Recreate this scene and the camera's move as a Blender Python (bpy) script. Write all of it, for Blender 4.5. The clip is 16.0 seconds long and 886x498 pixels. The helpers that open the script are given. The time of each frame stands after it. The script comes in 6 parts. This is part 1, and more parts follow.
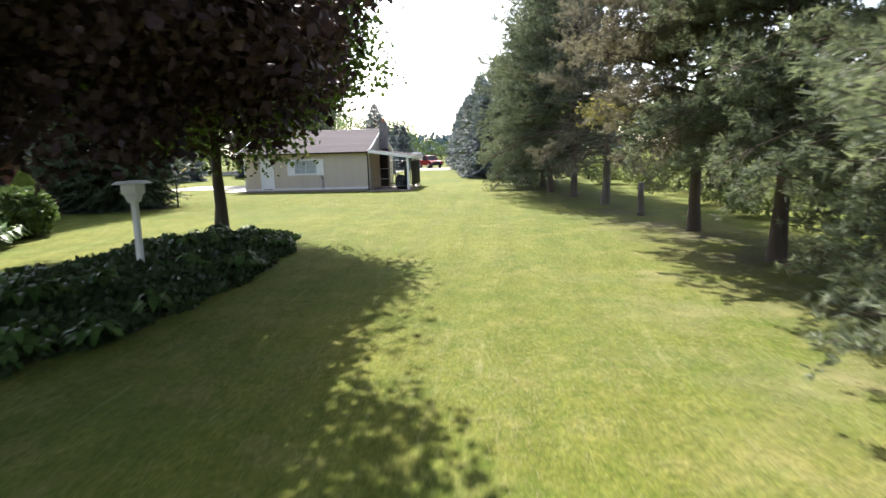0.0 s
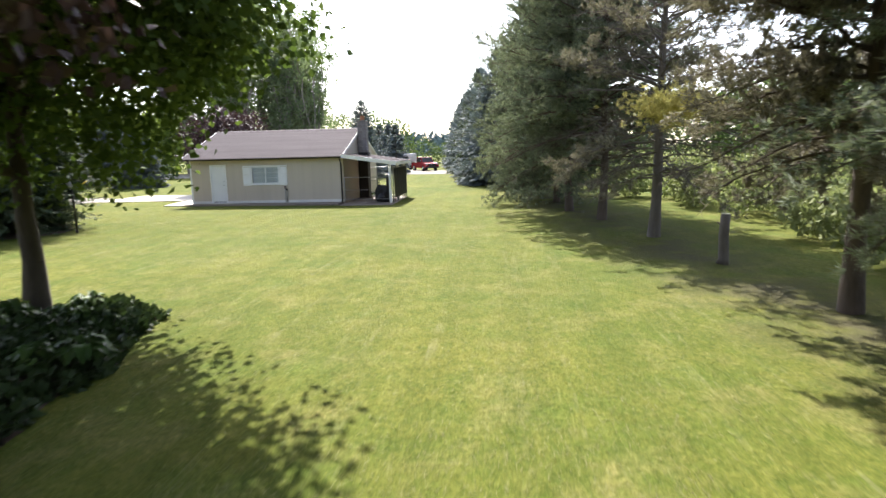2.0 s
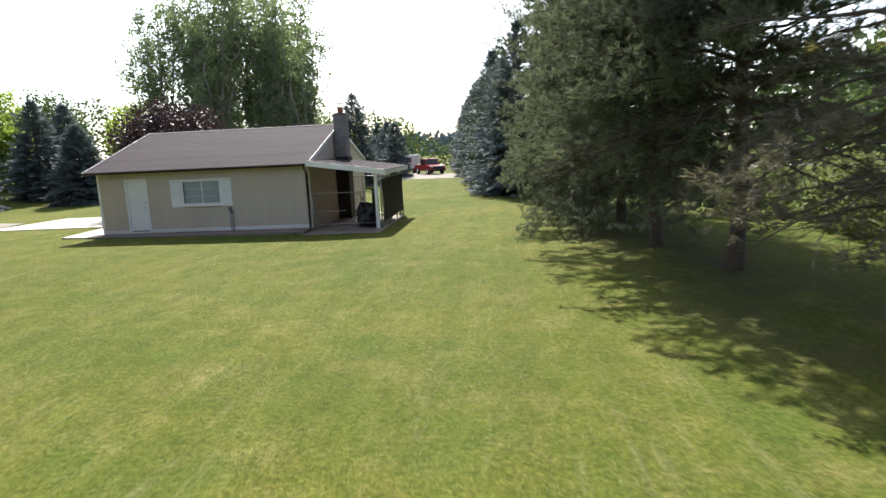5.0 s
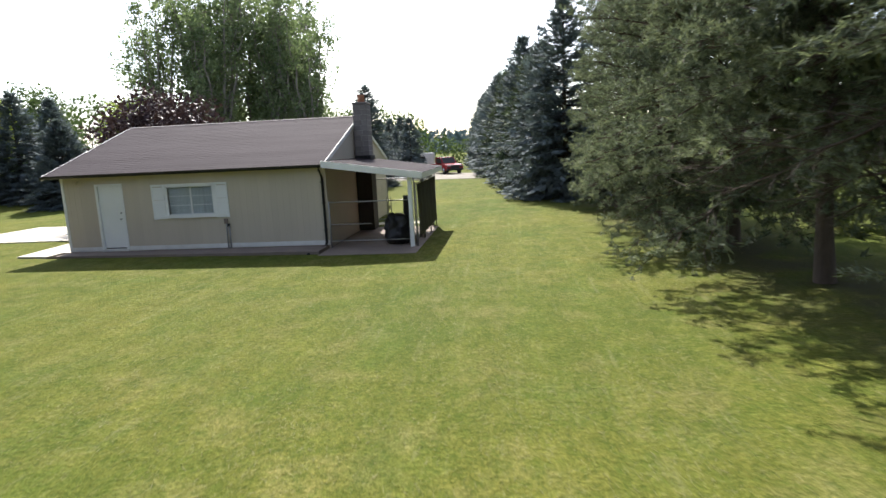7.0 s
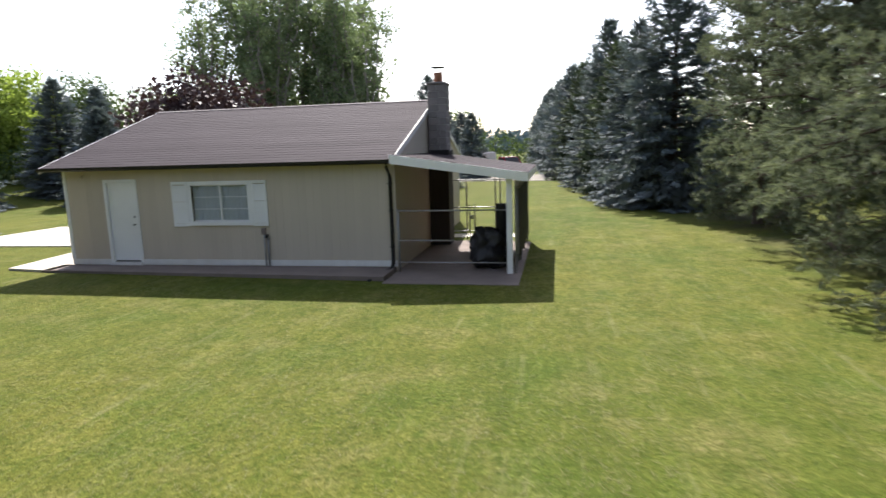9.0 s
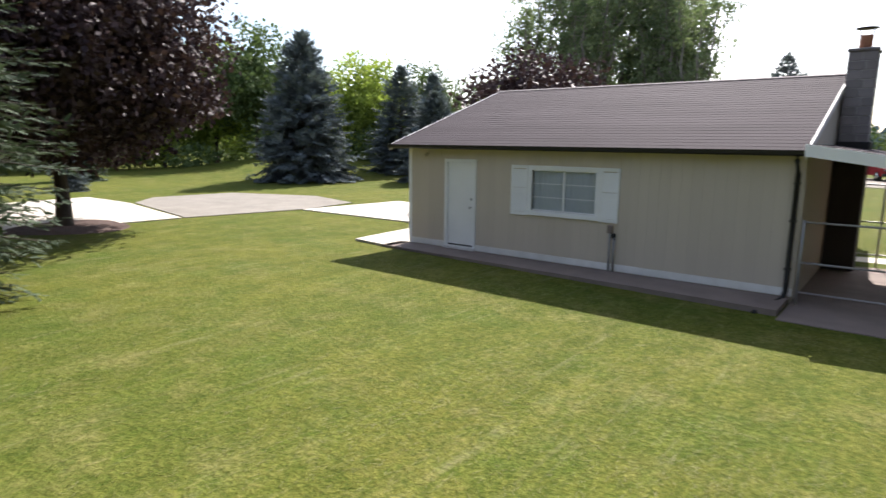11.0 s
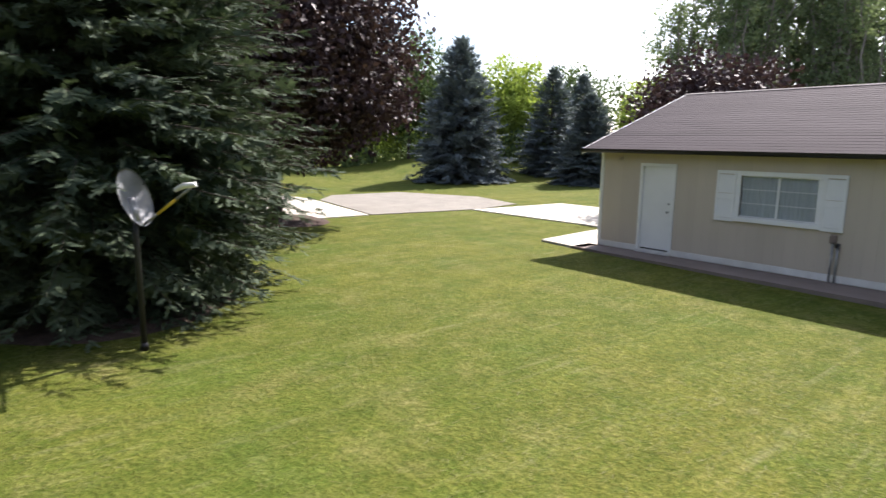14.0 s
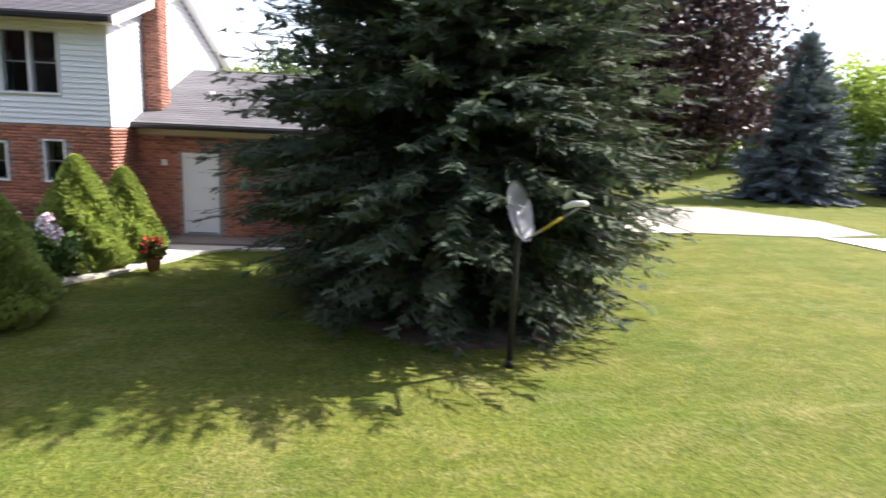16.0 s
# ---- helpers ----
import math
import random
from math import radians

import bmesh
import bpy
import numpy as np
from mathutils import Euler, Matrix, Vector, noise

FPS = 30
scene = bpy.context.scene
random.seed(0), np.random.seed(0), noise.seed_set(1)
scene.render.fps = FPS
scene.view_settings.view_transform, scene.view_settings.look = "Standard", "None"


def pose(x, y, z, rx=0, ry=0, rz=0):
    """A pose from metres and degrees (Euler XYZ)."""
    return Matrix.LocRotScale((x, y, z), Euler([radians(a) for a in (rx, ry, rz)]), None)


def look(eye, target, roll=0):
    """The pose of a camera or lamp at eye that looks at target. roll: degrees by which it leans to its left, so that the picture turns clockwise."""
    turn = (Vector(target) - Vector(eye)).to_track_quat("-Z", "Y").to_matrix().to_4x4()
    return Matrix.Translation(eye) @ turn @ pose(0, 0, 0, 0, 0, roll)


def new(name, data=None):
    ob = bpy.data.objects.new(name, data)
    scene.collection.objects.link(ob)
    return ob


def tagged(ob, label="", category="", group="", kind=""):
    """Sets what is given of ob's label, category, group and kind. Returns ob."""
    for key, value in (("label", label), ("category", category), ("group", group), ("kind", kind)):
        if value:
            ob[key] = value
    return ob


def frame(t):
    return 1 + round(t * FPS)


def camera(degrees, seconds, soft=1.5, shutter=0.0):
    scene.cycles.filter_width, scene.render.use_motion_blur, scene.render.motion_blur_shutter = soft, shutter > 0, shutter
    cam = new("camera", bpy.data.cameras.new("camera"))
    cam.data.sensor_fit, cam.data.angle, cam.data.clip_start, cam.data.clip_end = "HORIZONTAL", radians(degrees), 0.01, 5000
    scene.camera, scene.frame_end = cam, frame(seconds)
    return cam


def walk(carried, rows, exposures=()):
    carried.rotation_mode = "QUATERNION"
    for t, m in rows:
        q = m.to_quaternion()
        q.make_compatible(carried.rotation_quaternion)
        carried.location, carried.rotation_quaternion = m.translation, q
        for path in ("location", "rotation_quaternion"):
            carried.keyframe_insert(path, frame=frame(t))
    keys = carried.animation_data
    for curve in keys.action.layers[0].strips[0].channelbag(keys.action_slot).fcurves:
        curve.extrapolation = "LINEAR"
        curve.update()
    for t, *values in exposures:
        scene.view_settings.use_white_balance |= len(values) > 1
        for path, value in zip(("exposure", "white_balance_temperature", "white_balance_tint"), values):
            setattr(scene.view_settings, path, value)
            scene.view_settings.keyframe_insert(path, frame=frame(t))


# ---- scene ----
cam = camera(72.7, 16.0, soft=1.5, shutter=0.5)
PATH = [
    (0, (2.783, 1.597, 2.539), (2.602, 3.563, 2.216), -1.6),
    (0.5, (2.664, 3.543, 2.630), (2.483, 5.509, 2.307), -1.5),
    (1, (2.610, 5.469, 2.714), (2.431, 7.435, 2.389), -1.3),
    (1.5, (2.601, 7.433, 2.789), (2.422, 9.398, 2.465), -1.3),
    (2, (2.651, 9.447, 2.865), (2.471, 11.412, 2.538), -1.4),
    (2.5, (2.708, 11.427, 2.965), (2.525, 13.391, 2.638), -1.6),
    (3, (2.743, 13.283, 3.083), (2.554, 15.247, 2.753), -1.8),
    (5.5, (1.222, 20.950, 2.921), (1.011, 22.912, 2.593), -2.8),
    (6, (0.730, 22.131, 3.001), (0.516, 24.091, 2.670), -2.8),
    (6.5, (0.216, 23.301, 3.016), (-0.002, 25.261, 2.682), -2.7),
    (7, (-0.270, 24.475, 2.976), (-0.491, 26.435, 2.642), -2.7),
    (7.5, (-0.725, 25.659, 2.945), (-0.955, 27.617, 2.611), -2.6),
    (8, (-1.169, 26.848, 2.896), (-1.407, 28.805, 2.564), -2.5),
    (8.5, (-1.666, 28.063, 2.846), (-1.930, 30.018, 2.516), -2.3),
    (9, (-2.202, 29.243, 2.816), (-2.576, 31.181, 2.489), -1.7),
    (9.5, (-2.829, 30.229, 2.778), (-3.376, 32.126, 2.458), -1.0),
    (10, (-3.518, 30.885, 2.769), (-4.341, 32.678, 2.438), -0.1),
    (12.5, (-4.910, 31.111, 2.561), (-6.321, 32.485, 2.215), 0.5),
    (13, (-5.007, 30.547, 2.615), (-6.422, 31.916, 2.269), 0.5),
    (13.5, (-5.075, 29.882, 2.708), (-6.526, 31.214, 2.360), 0.6),
    (14, (-5.268, 29.441, 2.751), (-6.778, 30.704, 2.400), 0.7),
    (14.5, (-5.493, 29.142, 2.787), (-7.091, 30.292, 2.436), 0.8),
    (15, (-5.734, 28.923, 2.849), (-7.435, 29.914, 2.496), 1.1),
    (15.5, (-6.181, 28.782, 2.886), (-8.008, 29.511, 2.526), 1.9),
    (16, (-6.727, 28.616, 2.877), (-8.632, 29.099, 2.508), 2.6),
]
walk(cam, [(t, look(eye, target, roll)) for t, eye, target, roll in PATH],
     exposures=((0.0, 2.20, 6500, 14), (1.0, 2.20, 6500, 14), (2.0, 2.10, 6500, 14), (3.0, 1.80, 6500, 13), (5.5, 1.50, 6500, 11), (7.5, 1.48, 6500, 12), (9.0, 1.46, 6500, 14), (12.5, 1.46, 6500, 16), (14.0, 1.55, 6500, 17), (15.0, 1.75, 6500, 17), (16.0, 2.05, 6500, 18)))

# ---- light: a hazy summer sky and one sun behind the garage ----
SUN_DIR = Vector((-0.25, 1.0, 1.0)).normalized()
SUN_EL = math.asin(SUN_DIR.z)
SUN_ROT = math.atan2(SUN_DIR.x, SUN_DIR.y)
world = bpy.data.worlds.new("sky")
scene.world = world
world.use_nodes = True
wn, wl = world.node_tree.nodes, world.node_tree.links
wn.clear()
w_out = wn.new("ShaderNodeOutputWorld")
w_bg = wn.new("ShaderNodeBackground")
w_sky = wn.new("ShaderNodeTexSky")
w_sky.sky_type = "NISHITA"
w_sky.sun_disc = False
w_sky.sun_elevation = SUN_EL
w_sky.sun_rotation = SUN_ROT
w_sky.air_density, w_sky.dust_density, w_sky.ozone_density = 1.0, 1.0, 1.0
w_tc = wn.new("ShaderNodeTexCoord")
w_map = wn.new("ShaderNodeMapping")
w_map.inputs["Scale"].default_value = (1.0, 1.0, 2.6)
w_noise = wn.new("ShaderNodeTexNoise")
w_noise.inputs["Scale"].default_value = 2.3
w_noise.inputs["Detail"].default_value = 6.0
w_noise.inputs["Roughness"].default_value = 0.55
w_ramp = wn.new("ShaderNodeValToRGB")
w_ramp.color_ramp.elements[0].position = 0.38
w_ramp.color_ramp.elements[1].position = 0.58
w_hsv = wn.new("ShaderNodeHueSaturation")
w_hsv.inputs["Saturation"].default_value = 0.5
w_hsv.inputs["Value"].default_value = 1.6
w_mix = wn.new("ShaderNodeMix")
w_mix.data_type = "RGBA"
wl.new(w_tc.outputs["Generated"], w_map.inputs["Vector"])
wl.new(w_map.outputs["Vector"], w_noise.inputs["Vector"])
wl.new(w_noise.outputs["Fac"], w_ramp.inputs["Fac"])
wl.new(w_sky.outputs["Color"], w_hsv.inputs["Color"])
wl.new(w_ramp.outputs["Color"], w_mix.inputs["Factor"])
wl.new(w_sky.outputs["Color"], w_mix.inputs["A"])
wl.new(w_hsv.outputs["Color"], w_mix.inputs["B"])
wl.new(w_mix.outputs["Result"], w_bg.inputs["Color"])
wl.new(w_bg.outputs["Background"], w_out.inputs["Surface"])
w_bg.inputs["Strength"].default_value = 0.084
sun = new("sun", bpy.data.lights.new("sun", "SUN"))
sun.data.energy, sun.data.angle, sun.data.color = 4.5, radians(0.6), (1.0, 0.96, 0.9)
sun.matrix_world = look((0, 0, 40), Vector((0, 0, 40)) - SUN_DIR)


# ---- materials ----
class Mat:
    """A small builder round one node material."""

    def __init__(self, name, rough=0.7, metal=0.0, spec=0.4):
        self.m = bpy.data.materials.new(name)
        self.m.use_nodes = True
        self.n, self.l = self.m.node_tree.nodes, self.m.node_tree.links
        self.b = self.n["Principled BSDF"]
        self.out = self.n["Material Output"]
        self.b.inputs["Roughness"].default_value = rough
        self.b.inputs["Metallic"].default_value = metal
        self.b.inputs["Specular IOR Level"].default_value = spec
        self.coord = None

    def vec(self, scale=(1, 1, 1), world_space=False):
        tc = self.n.new("ShaderNodeNewGeometry" if world_space else "ShaderNodeTexCoord")
        mp = self.n.new("ShaderNodeMapping")
        mp.inputs["Scale"].default_value = scale
        self.l.new(tc.outputs["Position" if world_space else "Object"], mp.inputs["Vector"])
        return mp.outputs["Vector"]

    def noise(self, scale, detail=4.0, rough=0.55, stretch=(1, 1, 1), ws=False):
        t = self.n.new("ShaderNodeTexNoise")
        t.inputs["Scale"].default_value = scale
        t.inputs["Detail"].default_value = detail
        t.inputs["Roughness"].default_value = rough
        self.l.new(self.vec(stretch, ws), t.inputs["Vector"])
        return t.outputs["Fac"]

    def ramp(self, fac, stops):
        r = self.n.new("ShaderNodeValToRGB")
        el = r.color_ramp.elements
        while len(el) < len(stops):
            el.new(0.5)
        for e, (p, c) in zip(el, stops):
            e.position = p
            e.color = (*c, 1) if len(c) == 3 else c
        self.l.new(fac, r.inputs["Fac"])
        return r.outputs["Color"]

    def mix(self, fac, a, b, mode="MIX"):
        x = self.n.new("ShaderNodeMix")
        x.data_type = "RGBA"
        x.blend_type = mode
        for v, key in ((fac, "Factor"), (a, "A"), (b, "B")):
            if isinstance(v, (int, float)):
                x.inputs[key].default_value = v
            elif isinstance(v, tuple):
                x.inputs[key].default_value = (*v, 1)
            else:
                self.l.new(v, x.inputs[key])
        return x.outputs["Result"]

    def math(self, op, a, b=0.0):
        x = self.n.new("ShaderNodeMath")
        x.operation = op
        for v, i in ((a, 0), (b, 1)):
            if isinstance(v, (int, float)):
                x.inputs[i].default_value = v
            else:
                self.l.new(v, x.inputs[i])
        return x.outputs[0]

    def random(self, island=False):
        if island:
            return self.n.new("ShaderNodeNewGeometry").outputs["Random Per Island"]
        return self.n.new("ShaderNodeObjectInfo").outputs["Random"]

    def color(self, c):
        if isinstance(c, tuple):
            self.b.inputs["Base Color"].default_value = (*c, 1)
        else:
            self.l.new(c, self.b.inputs["Base Color"])
        return self

    def bump(self, fac, strength=0.3, dist=0.01):
        bp = self.n.new("ShaderNodeBump")
        bp.inputs["Strength"].default_value = strength
        bp.inputs["Distance"].default_value = dist
        self.l.new(fac, bp.inputs["Height"])
        self.l.new(bp.outputs["Normal"], self.b.inputs["Normal"])
        return self

    def translucent(self, col, amount):
        tr = self.n.new("ShaderNodeBsdfTranslucent")
        if isinstance(col, tuple):
            tr.inputs["Color"].default_value = (*col, 1)
        else:
            self.l.new(col, tr.inputs["Color"])
        mx = self.n.new("ShaderNodeMixShader")
        mx.inputs["Fac"].default_value = amount
        self.l.new(self.b.outputs["BSDF"], mx.inputs[1])
        self.l.new(tr.outputs["BSDF"], mx.inputs[2])
        self.l.new(mx.outputs["Shader"], self.out.inputs["Surface"])
        return self


def surface(name, lo, hi, scale=3.0, rough=0.7, fine=60.0, bump=0.25, dist=0.004, rand=0.0, metal=0.0, stretch=(1, 1, 1), spec=0.4):
    """Two-scale varied surface: stains between lo and hi, fine grain, relief."""
    m = Mat(name, rough, metal, spec)
    big = m.noise(scale, 5, 0.6, stretch)
    small = m.noise(fine, 3, 0.6, stretch)
    c = m.mix(m.ramp(big, [(0.3, (0, 0, 0)), (0.7, (1, 1, 1))]), lo, hi)
    c = m.mix(0.35, c, m.mix(small, lo, hi), "MIX")
    if rand:
        v = m.ramp(m.random(), [(0.0, (1 - rand,) * 3), (1.0, (1 + rand,) * 3)])
        c = m.mix(1.0, c, v, "MULTIPLY")
    m.color(c).bump(small, bump, dist)
    return m.m


def leaf_mat(name, dark, mid, light, trans, rough=0.75, patch=0.5, spec=0.12, clump=2.4):
    m = Mat(name, rough, 0.0, spec)
    r = m.math("MULTIPLY", m.random(True), 0.5)
    r = m.math("ADD", r, m.math("MULTIPLY", m.ramp(m.noise(clump, 2, 0.5), [(0.3, (0, 0, 0)), (0.7, (1, 1, 1))]), 0.5))
    c = m.ramp(r, [(0.0, dark), (0.55, mid), (1.0, light)])
    big = m.noise(patch, 2, 0.5)
    c = m.mix(m.ramp(big, [(0.35, (0, 0, 0)), (0.7, (0.55, 0.55, 0.55))]), c, light)
    m.color(c)
    if trans:
        bright = m.mix(1.0, c, (1.2, 1.25, 0.9), "MULTIPLY")
        m.translucent(bright, trans)
    return m.m


M = {}


def ground_material():
    m = Mat("lawn_ground", 0.95, 0.0, 0.06)
    big = m.noise(0.16, 4, 0.6)
    mid = m.noise(0.9, 5, 0.65)
    tuft = m.noise(5.5, 5, 0.65, (1.0, 0.7, 1.0))
    fine = m.noise(30, 4, 0.7, (1.0, 0.55, 1.0))
    streak = m.noise(9.0, 5, 0.7, (1.0, 0.25, 1.0))
    lush = m.noise(0.55, 5, 0.65)
    c = m.mix(m.ramp(big, [(0.32, (0, 0, 0)), (0.68, (1, 1, 1))]), (0.076, 0.094, 0.014), (0.132, 0.127, 0.022))
    c = m.mix(m.ramp(mid, [(0.5, (0, 0, 0)), (0.78, (0.8, 0.8, 0.8))]), c, (0.195, 0.166, 0.056))
    c = m.mix(m.ramp(lush, [(0.5, (0, 0, 0)), (0.7, (0.65, 0.65, 0.65))]), c, (0.058, 0.094, 0.013))
    c = m.mix(m.ramp(tuft, [(0.34, (0.5, 0.5, 0.5)), (0.52, (0, 0, 0)), (1.0, (0, 0, 0))]), c, (0.055, 0.085, 0.008))
    c = m.mix(m.ramp(streak, [(0.57, (0, 0, 0)), (0.78, (0.42, 0.42, 0.42))]), c, (0.24, 0.22, 0.1))
    grain = m.noise(58, 3, 0.75)
    c = m.mix(1.0, c, m.ramp(grain, [(0.3, (0.6, 0.6, 0.6)), (0.5, (1.0, 1.0, 1.0)), (0.7, (1.5, 1.45, 1.4))]), "MULTIPLY")
    clump = m.noise(13, 4, 0.7)
    c = m.mix(1.0, c, m.ramp(clump, [(0.32, (0.58, 0.64, 0.56)), (0.5, (1.0, 1.0, 1.0)), (0.68, (1.38, 1.3, 1.5))]), "MULTIPLY")
    c = m.mix(m.ramp(fine, [(0.3, (0.75, 0.75, 0.75)), (0.54, (0.08, 0.08, 0.08)), (0.9, (0, 0, 0))]), c, (0.035, 0.055, 0.006))
    lines = m.math("MULTIPLY", m.ramp(m.noise(5.0, 4, 0.7, (1.0, 0.035, 1.0)), [(0.56, (0, 0, 0)), (0.7, (1, 1, 1))]), m.ramp(m.noise(1.1, 4, 0.7), [(0.42, (0, 0, 0)), (0.62, (0.42, 0.42, 0.42))]))
    c = m.mix(lines, c, (0.22, 0.195, 0.09))
    coarse = m.noise(3.4, 4, 0.75, (1.0, 0.6, 1.0))
    c = m.mix(1.0, c, m.ramp(coarse, [(0.32, (0.76, 0.82, 0.74)), (0.5, (1.0, 1.0, 1.0)), (0.7, (1.22, 1.16, 1.3))]), "MULTIPLY")
    # mowing passes run along the lawn
    sep = m.n.new("ShaderNodeSeparateXYZ")
    m.l.new(m.vec(), sep.inputs[0])
    wob = m.math("ADD", m.math("MULTIPLY", sep.outputs["X"], 5.2), m.math("MULTIPLY", m.noise(0.35, 2), 3.0))
    stripe = m.math("MULTIPLY_ADD", m.math("SINE", wob), 0.04)
    stripe.node.inputs[2].default_value = 0.96
    c = m.mix(1.0, c, stripe, "MULTIPLY")
    # brown fallen needles under the pine row, darkened to carry the pines' shade
    band = m.math("SUBTRACT", sep.outputs["X"], m.math("MULTIPLY_ADD", sep.outputs["Y"], -0.115))
    band.node.inputs[1].links[0].from_node.inputs[2].default_value = 10.4
    litter_shade = m.math("SUBTRACT", 1.0, m.math("MULTIPLY", m.math("ABSOLUTE", band), 0.38))
    litter_shade = m.math("MULTIPLY", m.math("MAXIMUM", litter_shade, 0.0), m.ramp(m.noise(0.5, 4, 0.65), [(0.36, (0, 0, 0)), (0.56, (1, 1, 1))]))
    inside = m.math("MULTIPLY", m.math("LESS_THAN", sep.outputs["Y"], 60.0), m.math("GREATER_THAN", sep.outputs["Y"], -20.0))
    litter_shade = m.math("MULTIPLY", litter_shade, inside)
    c = m.mix(litter_shade, c, (0.062, 0.056, 0.026))
    # thin dry turf beside the first pines
    dry = m.math("MAXIMUM", m.math("SUBTRACT", 1.0, m.math("MULTIPLY", m.math("ABSOLUTE", m.math("ADD", band, 2.9)), 0.36)), 0.0)
    dry = m.math("MULTIPLY", m.math("MULTIPLY", dry, m.math("LESS_THAN", sep.outputs["Y"], 14.0)), m.ramp(m.noise(0.7, 5, 0.7), [(0.42, (0, 0, 0)), (0.7, (0.55, 0.55, 0.55))]))
    c = m.mix(dry, c, (0.2, 0.165, 0.085))
    c = m.mix(1.0, c, (0.99, 1.02, 1.16), "MULTIPLY")
    m.color(c).bump(clump, 0.7, 0.06)
    return m.m


M["ground"] = ground_material()
M["blade"] = leaf_mat("grass_blade", (0.064, 0.089, 0.016), (0.117, 0.126, 0.026), (0.208, 0.193, 0.072), 0.45, 0.85, 0.8, 0.03)
M["straw"] = leaf_mat("dry_clippings", (0.11, 0.11, 0.04), (0.165, 0.155, 0.068), (0.235, 0.215, 0.115), 0.3, 0.7, 0.8)
M["spruce"] = leaf_mat("spruce_needles", (0.012, 0.021, 0.014), (0.04, 0.062, 0.041), (0.135, 0.168, 0.1), 0.12)
M["blue_spruce"] = leaf_mat("blue_spruce_needles", (0.043, 0.059, 0.066), (0.096, 0.122, 0.134), (0.178, 0.21, 0.222), 0.12)
M["pine"] = leaf_mat("pine_needles", (0.027, 0.037, 0.029), (0.096, 0.118, 0.087), (0.275, 0.305, 0.198), 0.26)
M["pine_brown"] = leaf_mat("browning_pine_needles", (0.085, 0.077, 0.062), (0.165, 0.15, 0.12), (0.26, 0.238, 0.19), 0.22)
M["pine_yellow"] = leaf_mat("yellow_pine_needles", (0.4, 0.34, 0.11), (0.54, 0.46, 0.17), (0.66, 0.58, 0.26), 0.5)
M["maple"] = leaf_mat("maple_leaves", (0.028, 0.046, 0.014), (0.06, 0.096, 0.024), (0.14, 0.19, 0.045), 0.26)
M["purple"] = leaf_mat("purple_maple_leaves", (0.014, 0.008, 0.011), (0.034, 0.019, 0.023), (0.088, 0.054, 0.052), 0.13, 0.55, 0.5, 0.2)
M["cotton"] = leaf_mat("cottonwood_leaves", (0.066, 0.096, 0.052), (0.128, 0.17, 0.09), (0.23, 0.275, 0.15), 0.42, 0.6, clump=0.5)
M["wood_green"] = leaf_mat("woodland_leaves", (0.07, 0.11, 0.025), (0.17, 0.23, 0.05), (0.32, 0.38, 0.09), 0.58)
M["wood_dark"] = leaf_mat("dark_woodland_leaves", (0.034, 0.058, 0.024), (0.07, 0.105, 0.04), (0.125, 0.17, 0.062), 0.22)
M["hosta"] = leaf_mat("hosta_leaves", (0.02, 0.045, 0.012), (0.042, 0.08, 0.02), (0.1, 0.15, 0.04), 0.2, 0.4)
M["ivy"] = leaf_mat("ground_cover_leaves", (0.012, 0.024, 0.01), (0.026, 0.046, 0.016), (0.055, 0.08, 0.032), 0.15, 0.4)
M["weed"] = leaf_mat("meadow_shrub_leaves", (0.06, 0.08, 0.03), (0.13, 0.16, 0.065), (0.27, 0.29, 0.15), 0.3)
M["arbor"] = leaf_mat("dwarf_spruce_needles", (0.13, 0.18, 0.045), (0.24, 0.3, 0.08), (0.36, 0.41, 0.13), 0.35)
M["bark"] = surface("dark_bark", (0.035, 0.027, 0.021), (0.085, 0.068, 0.053), 5, 0.95, 30, 0.8, 0.02, stretch=(1, 1, 0.25))
M["pine_bark"] = surface("pine_bark", (0.05, 0.037, 0.03), (0.12, 0.09, 0.072), 6, 0.95, 28, 0.8, 0.02, stretch=(1, 1, 0.3))
M["grey_bark"] = surface("dead_grey_wood", (0.085, 0.07, 0.06), (0.165, 0.14, 0.122), 6, 0.95, 30, 0.5, 0.01, stretch=(1, 1, 0.3))
M["pale_bark"] = surface("cottonwood_bark", (0.13, 0.115, 0.1), (0.25, 0.23, 0.2), 5, 0.95, 30, 0.6, 0.02, stretch=(1, 1, 0.3))
M["mulch"] = surface("bark_mulch", (0.04, 0.025, 0.02), (0.11, 0.07, 0.055), 6, 1.0, 45, 1.0, 0.03)
M["siding"] = surface("tan_painted_siding", (0.48, 0.415, 0.335), (0.54, 0.47, 0.385), 0.9, 0.7, 50, 0.25, 0.003, rand=0.03, stretch=(1, 1, 0.2))
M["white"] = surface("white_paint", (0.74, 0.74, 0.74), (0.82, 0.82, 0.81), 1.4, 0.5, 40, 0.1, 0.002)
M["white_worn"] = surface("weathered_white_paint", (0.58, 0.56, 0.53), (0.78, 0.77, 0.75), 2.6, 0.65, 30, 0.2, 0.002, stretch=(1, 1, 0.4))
M["shingle"] = surface("grey_brown_shingles", (0.024, 0.018, 0.022), (0.042, 0.033, 0.039), 1.1, 0.9, 110, 0.6, 0.004, rand=0.12, stretch=(0.25, 1, 1), spec=0.12)
M["shingle_dark"] = surface("dark_grey_shingles", (0.065, 0.063, 0.068), (0.11, 0.106, 0.112), 1.5, 0.9, 110, 0.6, 0.004, rand=0.14)
M["gutter"] = surface("dark_brown_gutter", (0.006, 0.005, 0.005), (0.012, 0.01, 0.01), 2, 0.5, 40, 0.1, 0.002)
